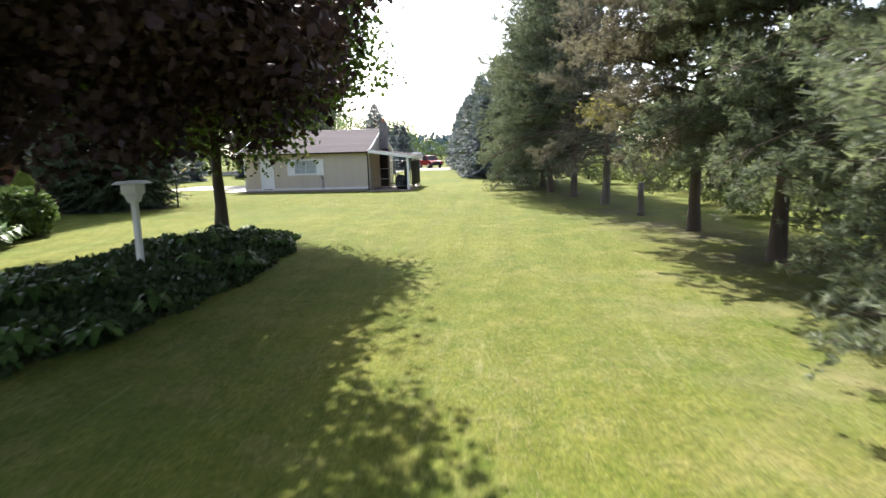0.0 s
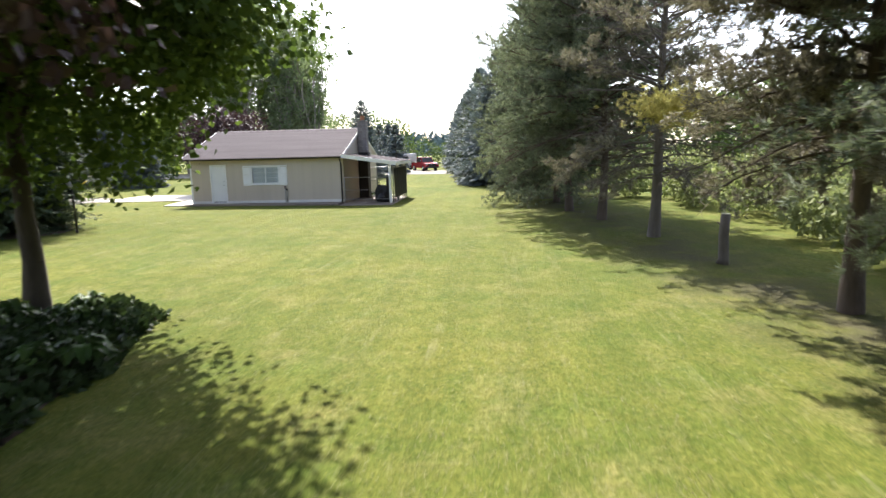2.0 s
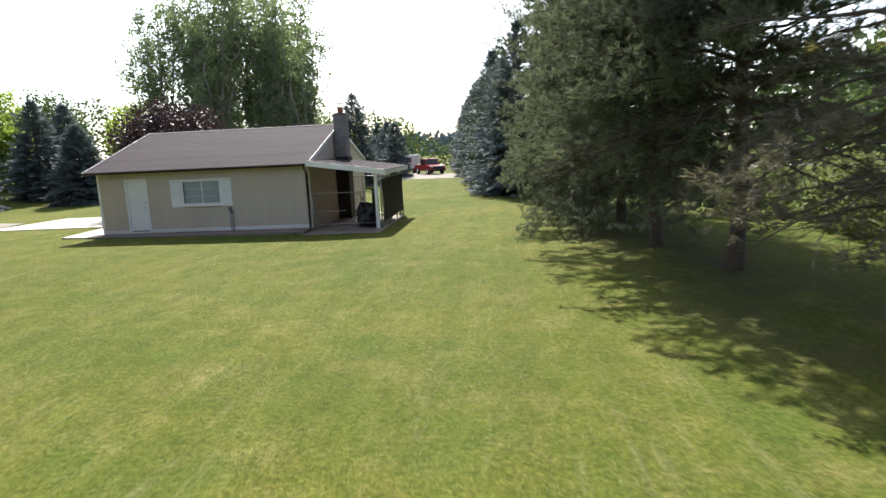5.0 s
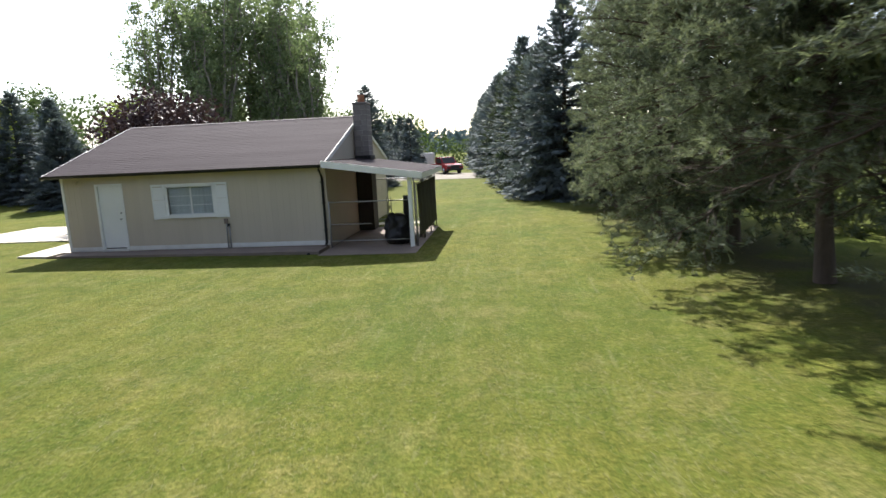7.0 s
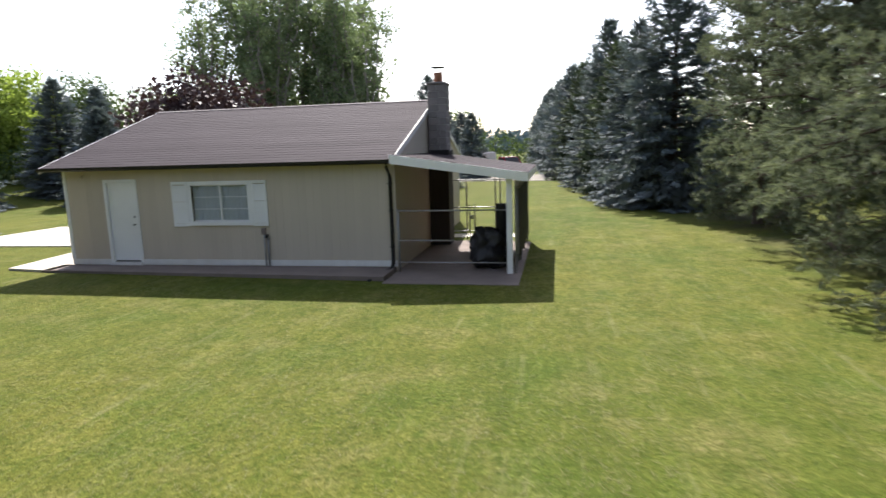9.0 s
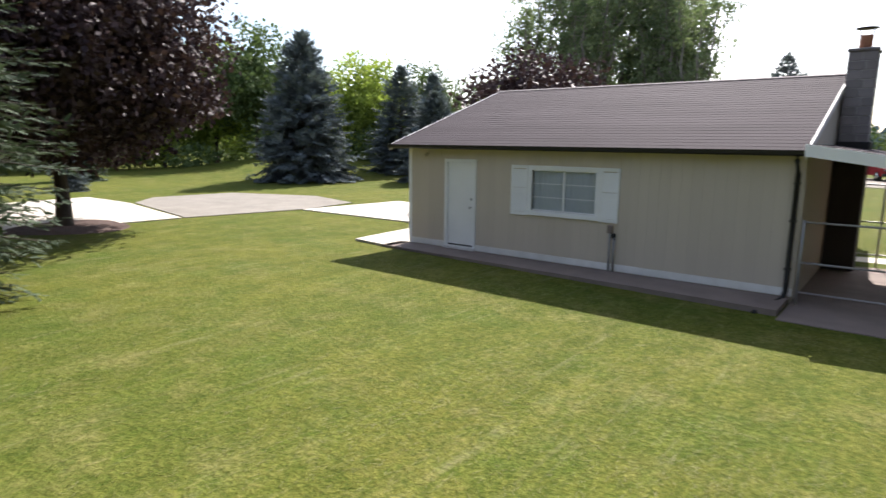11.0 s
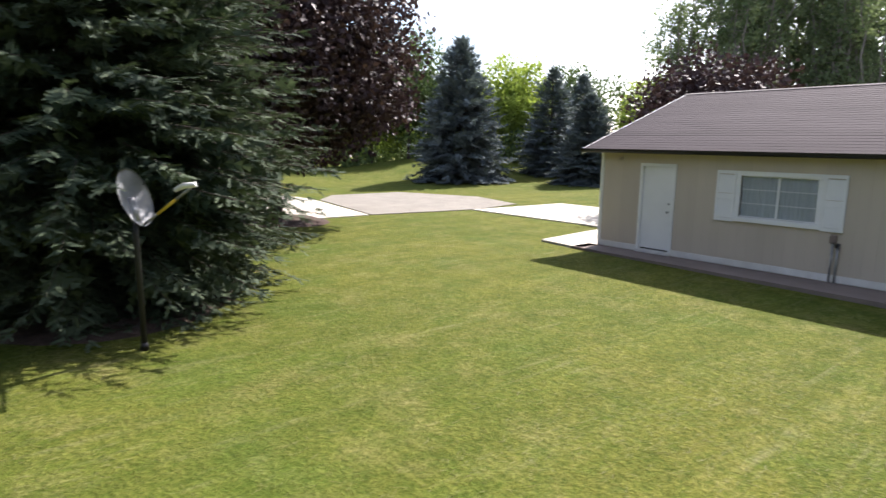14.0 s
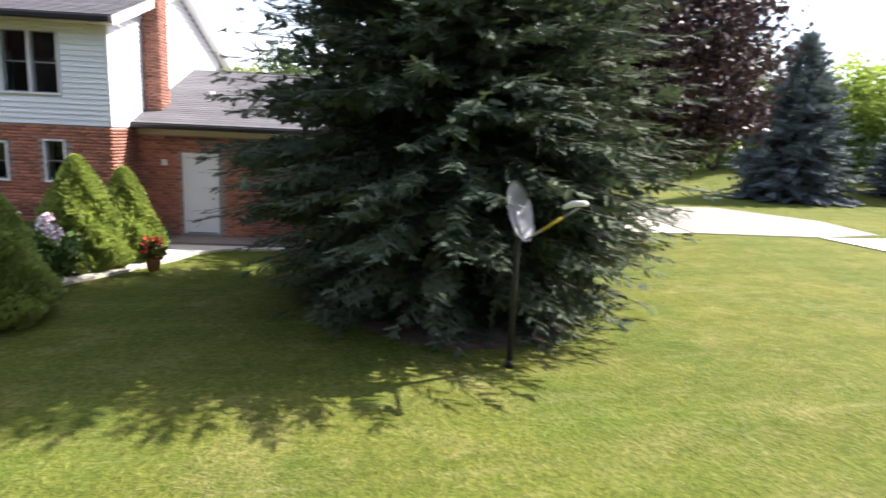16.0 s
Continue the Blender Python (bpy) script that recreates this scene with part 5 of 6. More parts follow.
cover = []
while len(cover) < 26000:
    x, y = rng_b.uniform(-7.5, -2.0), rng_b.uniform(5.9, 20.9)
    hgt = bed_height(x, y)
    if hgt < 0.008:
        continue
    lump = 0.5 + 0.5 * noise.noise(Vector((x * 0.9, y * 0.9, 3.0)))
    cover.append((x, y, hgt + rng_b.uniform(0.01, 0.03 + (0.03 + 0.2 * lump) * min(1.0, 0.25 + hgt / 0.16))))
v, f = leaves(np.array(cover), rng_b, 0.12, hang=0.1)
tagged(put("ground_cover", mesh_from("ground_cover", v, f, M["ivy"]), bed, "low dark green ground cover"), kind="stuff")


def hosta_mesh(seed, n=34):
    """A clump of arching broad leaves on stalks."""
    rng = np.random.default_rng(seed)
    verts, faces = [], []
    for k in range(n):
        a = rng.uniform(0, 6.28)
        reach = rng.uniform(0.15, 0.48)
        top = rng.uniform(0.2, 0.46) * (1.25 - reach)
        out = np.array([math.cos(a), math.sin(a), 0])
        sd = np.array([-out[1], out[0], 0])
        b = len(verts)
        for s, w in ((0.25, 0.015), (0.5, 0.075), (0.75, 0.085), (1.0, 0.01)):
            z = 0.05 + top * (1 - (s - 0.55) ** 2 * 2.6)
            c = out * reach * s * 1.3
            for sg in (-1, 0, 1):
                verts.append(c + sd * w * sg + np.array([0, 0, z - (0.02 if sg == 0 else 0)]))
        for r in range(3):
            for q in range(2):
                o = b + r * 3 + q
                faces.append((o, o + 1, o + 4, o + 3))
    return mesh_from("leaves", verts, faces, M["hosta"], True)


HOSTA = [hosta_mesh(s) for s in (1, 2, 3)]
placed = 0
while placed < 64:
    x, y = rng_b.uniform(-7.3, -2.4), rng_b.uniform(6.2, 20.6)
    if not 0.015 < bed_height(x, y) < 0.34:
        continue
    if x > -3.4 and y > 12 and placed % 3:
        continue
    hs = thing("hosta", "arching green hosta clump in the bed", "hosta", "hostas in the bed", pose(x, y, bed_height(x, y) - 0.02, 0, 0, rng_b.uniform(0, 360)))
    hs.scale = (rng_b.uniform(0.55, 1.05),) * 3
    put("leaves", HOSTA[placed % 3], hs)
    placed += 1
for x, y in ((-12.4, 18.6), (-12.1, 17.9), (-12.8, 19.3)):
    hs = thing("hosta", "pale edged hosta clump beside the yew bushes", "hosta", "hostas by the house", pose(x, y, 0, 0, 0, x * 50))
    hs.scale = (1.5,) * 3
    put("leaves", HOSTA[1], hs)


def lamp_post(x, y):
    z = bed_height(x, y)
    t = thing("lamp_post", "cream wooden garden lamp post with a flared lantern top", "lamp post", at=pose(x, y, z))
    box("post", -0.055, 0.055, -0.055, 0.055, -0.1, 1.42, M["white_worn"], t, bevel=0.008)
    part("collar", prism_bm([(-0.075, 1.32), (0.075, 1.32), (0.15, 1.48), (-0.15, 1.48)], "y", -0.1, 0.1), M["white_worn"], t)
    box("lantern", -0.16, 0.16, -0.16, 0.16, 1.48, 1.68, M["white_worn"], t, "square weathered lantern", 0.01)
    bm = bmesh.new()
    vs = [bm.verts.new(p) for p in ((-0.27, -0.27, 1.68), (0.27, -0.27, 1.68), (0.27, 0.27, 1.68), (-0.27, 0.27, 1.68))]
    top = [bm.verts.new(p) for p in ((-0.2, -0.2, 1.74), (0.2, -0.2, 1.74), (0.2, 0.2, 1.74), (-0.2, 0.2, 1.74))]
    bm.faces.new(vs[::-1])
    bm.faces.new(top)
    for k in range(4):
        bm.faces.new((vs[k], vs[(k + 1) % 4], top[(k + 1) % 4], top[k]))
    part("cap", bm, M["white_worn"], t)


lamp_post(-4.35, 12.9)

# ---- shrubs ----
def shrub_mesh(seed, rx, h, count, size, material, cone=False):
    rng = np.random.default_rng(seed)
    u = rng.uniform(0, 1, count)
    a = rng.uniform(0, 6.283, count)
    if cone:
        z = h * u
        lump = 1 + 0.1 * np.sin(a * 5 + z * 6) + 0.06 * np.sin(a * 11 - z * 9)
        r = rx * (1 - u) ** 0.75 * lump * np.sqrt(rng.uniform(0.75, 1.0, count)) * np.minimum(1, 0.7 + z * 1.2)
        pos = np.stack([r * np.cos(a), r * np.sin(a), z + 0.03], 1)
        way = np.stack([np.cos(a), np.sin(a), np.full(count, 0.9)], 1) + rng.normal(0, 0.35, (count, 3))
        v, f = sprays(pos - unit(way) * 0.05, unit(way), unit(rng.normal(0, 1, (count, 3))), np.full((count, 1), size), rng, 3, size * 0.35)
    else:
        p = unit(rng.normal(0, 1, (count, 3))) * rng.uniform(0.7, 1.0, (count, 1)) ** 0.5
        lump = 1 + 0.15 * np.sin(p[:, 0:1] * 7 + seed) * np.cos(p[:, 1:2] * 6)
        pos = p * np.array([rx, rx, h / 2]) * lump + np.array([0, 0, h / 2])
        pos[:, 2] = np.maximum(pos[:, 2], 0.03)
        v, f = leaves(pos, rng, size)
    return mesh_from("foliage", v, f, M[material])


def shrub(label, me, x, y, group="", stem=0.5, name="shrub", turn=0, scale=1.0, wide=1.0):
    t = thing(name, label, "shrub", group, pose(x, y, 0, 0, 0, turn))
    t.scale = (scale * wide, scale * wide, scale)
    put("foliage", me, t)
    tube("stem", [(0, 0, 0), (0.02, 0, stem)], [0.06, 0.03], M["bark"], t)


YEW = shrub_mesh(3, 1.5, 1.7, 7000, 0.16, "wood_dark")
shrub("dark rounded yew bush on the lawn", YEW, -13.9, 20.7, "yew bushes")
shrub("dark rounded yew bush on the lawn", YEW, -16.3, 22.0, "yew bushes", turn=80, scale=0.9)
CONE = shrub_mesh(5, 0.85, 2.25, 9000, 0.13, "arbor", True)
CONE2 = shrub_mesh(6, 0.75, 2.1, 9000, 0.13, "arbor", True)

# ---- brick and siding house ----
HA = pose(-21.84, 24.68, 0, 0, 0, 0) @ Matrix.Rotation(radians(-9.75), 4, "Z")
# local axes: -x runs into the house, y along its front
house = thing("house", "two-storey house of red brick below and white siding above", "house", at=HA)
L0, WING = -9.0, 9.5
SZ, HEZ, HRZ, HD = 2.75, 5.08, 6.6, 8.4
WY = -1.35


def brick_wall(parent, x, y0, y1, z0, z1, holes, single, axis="y", out=1):
    """A running-bond wall in the plane x (or y), bricks proud of a mortar bed; single: the stretch whose bricks are pieces."""
    bl, bh, j = 0.2, 0.062, 0.011
    rest_v, rest_f = [], []
    shared = {}
    cnt = 0
    k = 0
    z = z0
    while z + bh < z1 + 0.001:
        y = y0 - (0.105 if k % 2 else 0)
        while y < y1:
            a, b = max(y, y0), min(y + bl, y1)
            y += bl + j
            if b - a < 0.03:
                continue
            cut = False
            for h0, h1, g0, g1 in holes:
                if z + bh > g0 and z < g1 and b > h0 and a < h1:
                    cut = True
            if cut:
                continue
            dx0, dx1 = (x - 0.02, x + 0.006) if out > 0 else (x - 0.006, x + 0.02)
            if axis == "y":
                cor = [(dx0, a), (dx1, a), (dx1, b), (dx0, b)]
            else:
                cor = [(a, dx0), (b, dx0), (b, dx1), (a, dx1)]
            w = round(b - a, 3)
            if single(a, z) and cnt < 300:
                if w not in shared:
                    cx = [(c[0] - (0 if axis == "y" else a), c[1] - (a if axis == "y" else 0)) for c in cor]
                    vv = [(p[0], p[1], 0) for p in cx] + [(p[0], p[1], bh) for p in cx]
                    shared[w] = mesh_from("brick", vv, [(0, 3, 2, 1), (4, 5, 6, 7), (0, 1, 5, 4), (1, 2, 6, 5), (2, 3, 7, 6), (3, 0, 4, 7)], M["brick"])
                put("brick", shared[w], parent, at=pose(0, a, z) if axis == "y" else pose(a, 0, z))
                cnt += 1
            else:
                o = len(rest_v)
                rest_v += [(p[0], p[1], z) for p in cor] + [(p[0], p[1], z + bh) for p in cor]
                rest_f += [(o, o + 3, o + 2, o + 1), (o + 4, o + 5, o + 6, o + 7), (o, o + 1, o + 5, o + 4), (o + 1, o + 2, o + 6, o + 5), (o + 2, o + 3, o + 7, o + 6), (o + 3, o, o + 4, o + 7)]
        z += bh + j
        k += 1
    if rest_v:
        tagged(put("brickwork", mesh_from("brickwork", rest_v, rest_f, M["brick_rest"]), parent, "red brickwork"), kind="stuff")


mb = Mat("red_brick_joined", 0.9)
cb = mb.ramp(mb.random(True), [(0.0, (0.13, 0.045, 0.03)), (0.5, (0.24, 0.09, 0.06)), (1.0, (0.35, 0.15, 0.1))])
cb = mb.mix(0.3, cb, mb.mix(mb.noise(60, 3), (0.16, 0.07, 0.05), (0.36, 0.18, 0.12)))
mb.color(cb).bump(mb.noise(60, 3), 0.4, 0.003)
M["brick_rest"] = mb.m

# front block: wall cores with openings
WINS = ((-2.24, -1.08, 3.42, 4.72), )
LOW = ((-1.46, -1.06, 1.5, 2.38), (-3.0, -2.3, 1.5, 2.3))


def wall_with_holes(x0, x1, y0, y1, z0, z1, holes, material, parent, name="wall", label=""):
    ys = sorted({y0, y1, *[h[0] for h in holes], *[h[1] for h in holes]})
    bm = bmesh.new()
    for a, b in zip(ys, ys[1:]):
        zs = [(z0, z1)]
        for h in holes:
            if a >= h[0] - 1e-6 and b <= h[1] + 1e-6:
                zs = [(z0, h[2]), (h[3], z1)]
        for c, d in zs:
            b2 = box_bm(x0, x1, a, b, c, d)
            me = bpy.data.meshes.new("tmp")
            b2.to_mesh(me)
            b2.free()
            bm.from_mesh(me)
            bpy.data.meshes.remove(me)
    return part(name, bm, material, parent, label)


wall_with_holes(-0.22, -0.012, L0, -0.012, 0, SZ, LOW, M["mortar"], house, label="red brick lower wall")
brick_wall(house, 0.0, L0, 0.0, 0.02, SZ - 0.02, LOW, lambda a, z: -2.6 < a < 0 and z > 0.9)
box("wall", -HD, -0.22, -0.2, -0.012, 0, SZ, M["mortar"], house)
brick_wall(house, 0.0, -1.6, 0.0, 0.02, SZ - 0.02, (), lambda a, z: False, "x", 1)
up = wall_with_holes(-0.2, -0.03, L0, -0.03, SZ, HEZ, WINS, M["vinyl"], house, label="white siding upper wall")
zz = SZ
lap = 0.115
while zz < HEZ - 0.05:
    spans = [(L0, 0.0)]
    for h in WINS:
        if zz + lap > h[2] - 0.07 and zz < h[3] + 0.07:
            spans = [(L0, h[0] - 0.07), (h[1] + 0.07, 0.0)]
    for a, b in spans:
        part("clapboard", prism_bm([(-0.03, zz), (0.024, zz), (-0.012, zz + lap), (-0.03, zz + lap)], "y", a, b), M["vinyl"], house)
    zz += lap
part("gable_wall", prism_bm([(-HD, 0.0), (-HD, HEZ), (-HD / 2, HRZ - 0.05), (-0.2, HEZ), (-0.2, SZ), (-HD + 0.1, SZ)], "y", -0.2, -0.03), M["vinyl"], house, "white gable wall in full sun")
part("gable_wall", prism_bm([(-HD, 0.0), (-HD, HEZ), (-HD / 2, HRZ - 0.05), (-0.2, HEZ), (-0.2, 0.0)], "y", L0, L0 + 0.17), M["vinyl"], house)
box("back_wall", -HD - 0.02, -HD + 0.15, L0, -0.03, 0, HEZ, M["vinyl"], house)
zz = SZ
while zz < HRZ - 0.25:
    inset = max(0.0, (zz + lap - HEZ) / (HRZ - HEZ)) * HD / 2
    part("clapboard", prism_bm([(-0.03, zz), (0.014, zz), (-0.006, zz + lap), (-0.03, zz + lap)], "x", -HD + inset, -inset - 0.02), M["vinyl"], house)
    zz += lap
box("corner_board", -0.06, 0.025, -0.06, 0.022, SZ, HEZ, M["white"], house, bevel=0.004)
part("roof", prism_bm([(0.45, HEZ - 0.16), (0.45, HEZ - 0.03), (-HD / 2, HRZ + 0.12), (-HD - 0.45, HEZ - 0.03), (-HD - 0.45, HEZ - 0.16), (-HD / 2, HRZ - 0.02)], "y", L0 - 0.3, 0.32), M["shingle_dark"], house, "dark grey shingle roof")
part("rake_board", prism_bm([(0.46, HEZ - 0.24), (0.46, HEZ - 0.04), (-HD / 2, HRZ + 0.1), (-HD - 0.46, HEZ - 0.04), (-HD - 0.46, HEZ - 0.24), (-HD / 2, HRZ - 0.12)], "y", 0.322, 0.35), M["white"], house)
for i in range(34):
    f0, f1 = i / 34, (i + 1) / 34 + 0.006
    a0, a1 = 0.47 - (HD / 2 + 0.47) * f0, 0.47 - (HD / 2 + 0.47) * f1
    z0, z1 = HEZ - 0.025 + (HRZ + 0.145 - HEZ) * f0, HEZ - 0.025 + (HRZ + 0.145 - HEZ) * f1
    part("shingle_course", prism_bm([(a0, z0 - 0.004), (a1, z1 - 0.006), (a1, z1 + 0.002), (a0, z0 + 0.014)], "y", L0 - 0.31, 0.33), M["shingle_dark"], house)
box("gutter", 0.46, 0.57, L0 - 0.3, 0.32, HEZ - 0.17, HEZ - 0.05, M["gutter"], house, "dark gutter", 0.02)
box("soffit", 0.0, 0.45, L0 - 0.3, 0.32, HEZ - 0.18, HEZ - 0.163, M["cream"], house)
# upstairs window: two double-hung sashes
for y0, y1, z0, z1 in (*WINS, *LOW):
    wf = box("window", -0.02, 0.03, y0 - 0.035, y1 + 0.035, z1, z1 + 0.04, M["white"], house, "white framed window with grey sashes and dark glass", 0.004)
    box("window_sill", -0.02, 0.05, y0 - 0.05, y1 + 0.05, z0 - 0.045, z0, M["white"], wf, bevel=0.006)
    for a, b in ((y0 - 0.035, y0), (y1, y1 + 0.035)):
        box("window_jamb", -0.15, 0.029, a, b, z0, z1, M["white"], wf)
    mid = (y0 + y1) / 2
    halves = ((y0, mid - 0.035), (mid + 0.035, y1)) if y1 - y0 > 0.5 else ((y0, y1),)
    if len(halves) == 2:
        box("mullion", -0.12, 0.02, mid - 0.035, mid + 0.035, z0, z1, M["white_worn"], wf)
    for a, b in halves:
        for c, d in ((a, a + 0.025), (b - 0.025, b)):
            box("sash", -0.1, -0.05, c, d, z0, z1, M["sash_grey"], wf)
        for q in (z0, (z0 + z1) / 2 - 0.015, z1 - 0.025):
            box("sash_rail", -0.098, -0.052, a + 0.025, b - 0.025, q, q + 0.025, M["sash_grey"], wf)
        box("pane", -0.08, -0.074, a + 0.026, b - 0.026, z0 + 0.026, z1 - 0.026, M["glass"], wf)
    box("room_back", -0.75, -0.7, y0 - 0.2, y1 + 0.2, z0 - 0.2, z1 + 0.2, M["dark_room"], wf)
part("rake_soffit", prism_bm([(0.44, HEZ - 0.185), (0.44, HEZ - 0.165), (-HD / 2, HRZ - 0.025), (-HD - 0.44, HEZ - 0.165), (-HD - 0.44, HEZ - 0.185), (-HD / 2, HRZ - 0.045)], "y", 0.018, 0.318), M["white"], house, "white boards under the gable overhang")
# brick chimney on the gable wall
hc = box("chimney", -2.36, -1.8, 0.03, 0.43, 2.95, 7.6, M["mortar"], house, "tall red brick chimney stack")
brick_wall(hc, 0.435, -2.36, -1.8, 2.96, 7.6, (), lambda a, z: False, "x", 1)
brick_wall(hc, -1.795, 0.03, 0.43, 2.96, 7.6, (), lambda a, z: False, "y", 1)
box("chimney_foot", -2.4, -1.74, 0.02, 0.47, 2.9, 3.08, M["gutter"], hc)
# attached wing with a door
WHOLE = ((1.05, 1.92, 0.14, 2.16),)
WZ = 2.74
wall_with_holes(WY - 0.22, WY - 0.012, 0.0, WING, 0, WZ, WHOLE, M["mortar"], house)
brick_wall(house, WY, 0.0, WING, 0.02, WZ - 0.12, WHOLE, lambda a, z: a < 2.6)
box("frieze", WY - 0.01, WY + 0.03, 0.0, WING, WZ - 0.14, WZ, M["cream"], house, "cream frieze board")
WR = 4.3
part("roof", prism_bm([(WY + 0.4, WZ + 0.02), (WY + 0.4, WZ + 0.13), (WY - WR, WZ + 1.8), (WY - 2 * WR, WZ + 0.13), (WY - 2 * WR, WZ + 0.02), (WY - WR, WZ + 1.68)], "y", 0.0, WING + 0.4), M["shingle_dark"], house, "dark grey shingle roof")
for i in range(32):
    f0, f1 = i / 32, (i + 1) / 32 + 0.006
    a0, a1 = WY + 0.42 - (WR + 0.42) * f0, WY + 0.42 - (WR + 0.42) * f1
    z0, z1 = WZ + 0.13 + 1.68 * f0, WZ + 0.13 + 1.68 * f1
    part("shingle_course", prism_bm([(a0, z0 - 0.004), (a1, z1 - 0.006), (a1, z1 + 0.003), (a0, z0 + 0.01)], "y", 0.002, WING + 0.42), M["shingle_dark"], house)
box("gutter", WY + 0.41, WY + 0.52, 0.03, WING + 0.4, WZ + 0.0, WZ + 0.11, M["gutter"], house, "dark gutter", 0.02)
box("soffit", WY, WY + 0.4, 0.03, WING + 0.4, WZ, WZ + 0.015, M["cream"], house)
tube("roof_vent", [(WY - 1.9, 1.25, WZ + 0.7), (WY - 1.9, 1.25, WZ + 1.05)], 0.06, M["white"], house, "white vent pipe")
hdoor = box("door", WY - 0.09, WY - 0.04, 1.1, 1.87, 0.18, 2.12, M["white"], house, "closed white panelled side door", 0.004)
for a, b, c, d in ((1.05, 1.1, 0.14, 2.16), (1.87, 1.92, 0.14, 2.16)):
    box("door_jamb", WY - 0.15, WY + 0.03, a, b, c, d, M["white"], hdoor)
box("door_head", WY - 0.15, WY + 0.032, 1.05, 1.92, 2.12, 2.18, M["white"], hdoor)
for c, d in ((0.3, 0.95), (1.1, 1.95)):
    for a, b in ((1.18, 1.44), (1.53, 1.79)):
        box("door_panel", WY - 0.041, WY - 0.032, a, b, c, d, M["white"], hdoor, bevel=0.004)
box("threshold", WY - 0.1, WY + 0.09, 1.02, 1.95, 0.1, 0.16, M["steel"], hdoor)
tube("door_knob", [(WY - 0.04, 1.78, 1.05), (WY + 0.02, 1.78, 1.05)], 0.028, M["steel"], hdoor)
box("wing_end", WY - 2 * WR, WY - 0.22, WING - 0.15, WING, 0, WZ, M["brick"], house)
box("meter_box", WY, WY + 0.05, 0.55, 0.68, 1.85, 2.0, M["white"], house)


def local_slab(outline, z1, material, label):
    pts = [(HA @ Vector((x, y, 0))).to_2d() for x, y in outline]
    return slab("pavement", [tuple(p) for p in pts], -0.1, z1, material, label, "pavement")


local_slab([(WY + 0.02, 0.1), (WY + 1.0, 0.1), (WY + 1.0, 8.5), (WY + 0.02, 8.5)], 0.1, "concrete_dark", "raised concrete stoop along the brick wall")
local_slab([(-0.33, 0.12), (1.4, -0.25), (3.6, -0.7), (4.1, 0.35), (2.5, 1.2), (1.3, 1.75), (0.5, 2.0), (0.1, 2.4), (-0.05, 3.2), (-0.05, 4.5), (-0.33, 4.5)], 0.05, "concrete", "pale curved garden walk")
# bed in front of the house
local_slab([(0.05, -9), (3.5, -9), (4.6, -4.0), (4.2, -1.0), (2.6, -0.7), (0.9, -0.35), (0.05, -0.2)], 0.04, "mulch", "dark mulch bed before the house")
for p, me, sc, turn in (((-19.6, 24.6), CONE, 0.95, 0), ((-20.4, 25.22), CONE2, 0.9, 60), ((-16.18, 24.38), CONE, 0.95, 120)):
    w = Vector((*p, 0))
    shrub("dense light green cone-shaped dwarf spruce", me, w.x, w.y, "cone shrubs by the house", 0.9, "cone_shrub", turn, sc, 1.2)


def flower_pot(x, y):
    t = thing("flower_pot", "terracotta pot of red flowers on the walk", "flower pot", at=pose(x, y, 0.05))
    t.scale = (0.8,) * 3
    tube("pot", [(0, 0, 0), (0, 0, 0.26), (0, 0, 0.27), (0, 0, 0.31)], [0.13, 0.18, 0.2, 0.2], M["terracotta"], t, sides=16)
    rng = np.random.default_rng(8)
    p = unit(rng.normal(0, 1, (700, 3))) * rng.uniform(0.5, 1, (700, 1)) * np.array([0.3, 0.3, 0.24]) + np.array([0, 0, 0.5])
    v, f = leaves(p, rng, 0.08)
    put("foliage", mesh_from("foliage", v, f, M["hosta"]), t)
    p = unit(rng.normal(0, 1, (90, 3)) + np.array([0, 0, 0.8])) * np.array([0.28, 0.28, 0.26]) + np.array([0, 0, 0.55])
    v, f = leaves(p, rng, 0.075)
    put("blossoms", mesh_from("blossoms", v, f, M["red_flower"]), t, "bright red blossoms")


w = Vector((-19.15, 25.98, 0))
flower_pot(w.x, w.y)
t = thing("flowering_shrub", "leafy plant with pale pink flower heads", "shrub", at=pose(-18.08, 24.2, 0.04))
rng_f = np.random.default_rng(18)
p = unit(rng_f.normal(0, 1, (1500, 3))) * rng_f.uniform(0.5, 1, (1500, 1)) * np.array([0.7, 0.9, 0.5]) + np.array([0, 0, 0.55])
v, f = leaves(p, rng_f, 0.13)
put("foliage", mesh_from("foliage", v, f, M["hosta"]), t)
for k in range(9):
    c = np.array([rng_f.uniform(-0.5, 0.5), rng_f.uniform(-0.8, 0.8), rng_f.uniform(0.95, 1.2)])
    p = c + unit(rng_f.normal(0, 1, (60, 3))) * 0.1
    v, f = leaves(p, rng_f, 0.05)
    put("flower_head", mesh_from("flower_head", v, f, M["pink_flower"]), t)
bm = bmesh.new()
pts = [(0.14 * math.cos(a) * (1 + 0.02 * k), 0.14 * math.sin(a), 0.015 + 0.006 * k) for k, a in enumerate(i * 0.5 for i in range(50))]
tube_bm(pts, 0.012, 6, bm)
hose = part("garden_hose", bm, M["hose"], None, smooth=True)
hose.matrix_world = HA @ pose(WY + 0.55, 0.75, 0.1)
tagged(hose, "coiled green garden hose on the stoop", "hose")
chair = thing("garden_chair", "white metal garden chair beside the brick wall", "chair", at=HA @ pose(1.0, -2.6, 0.04, 0, 0, 30))
box("seat", -0.22, 0.22, -0.22, 0.22, 0.42, 0.45, M["white"], chair, bevel=0.01)
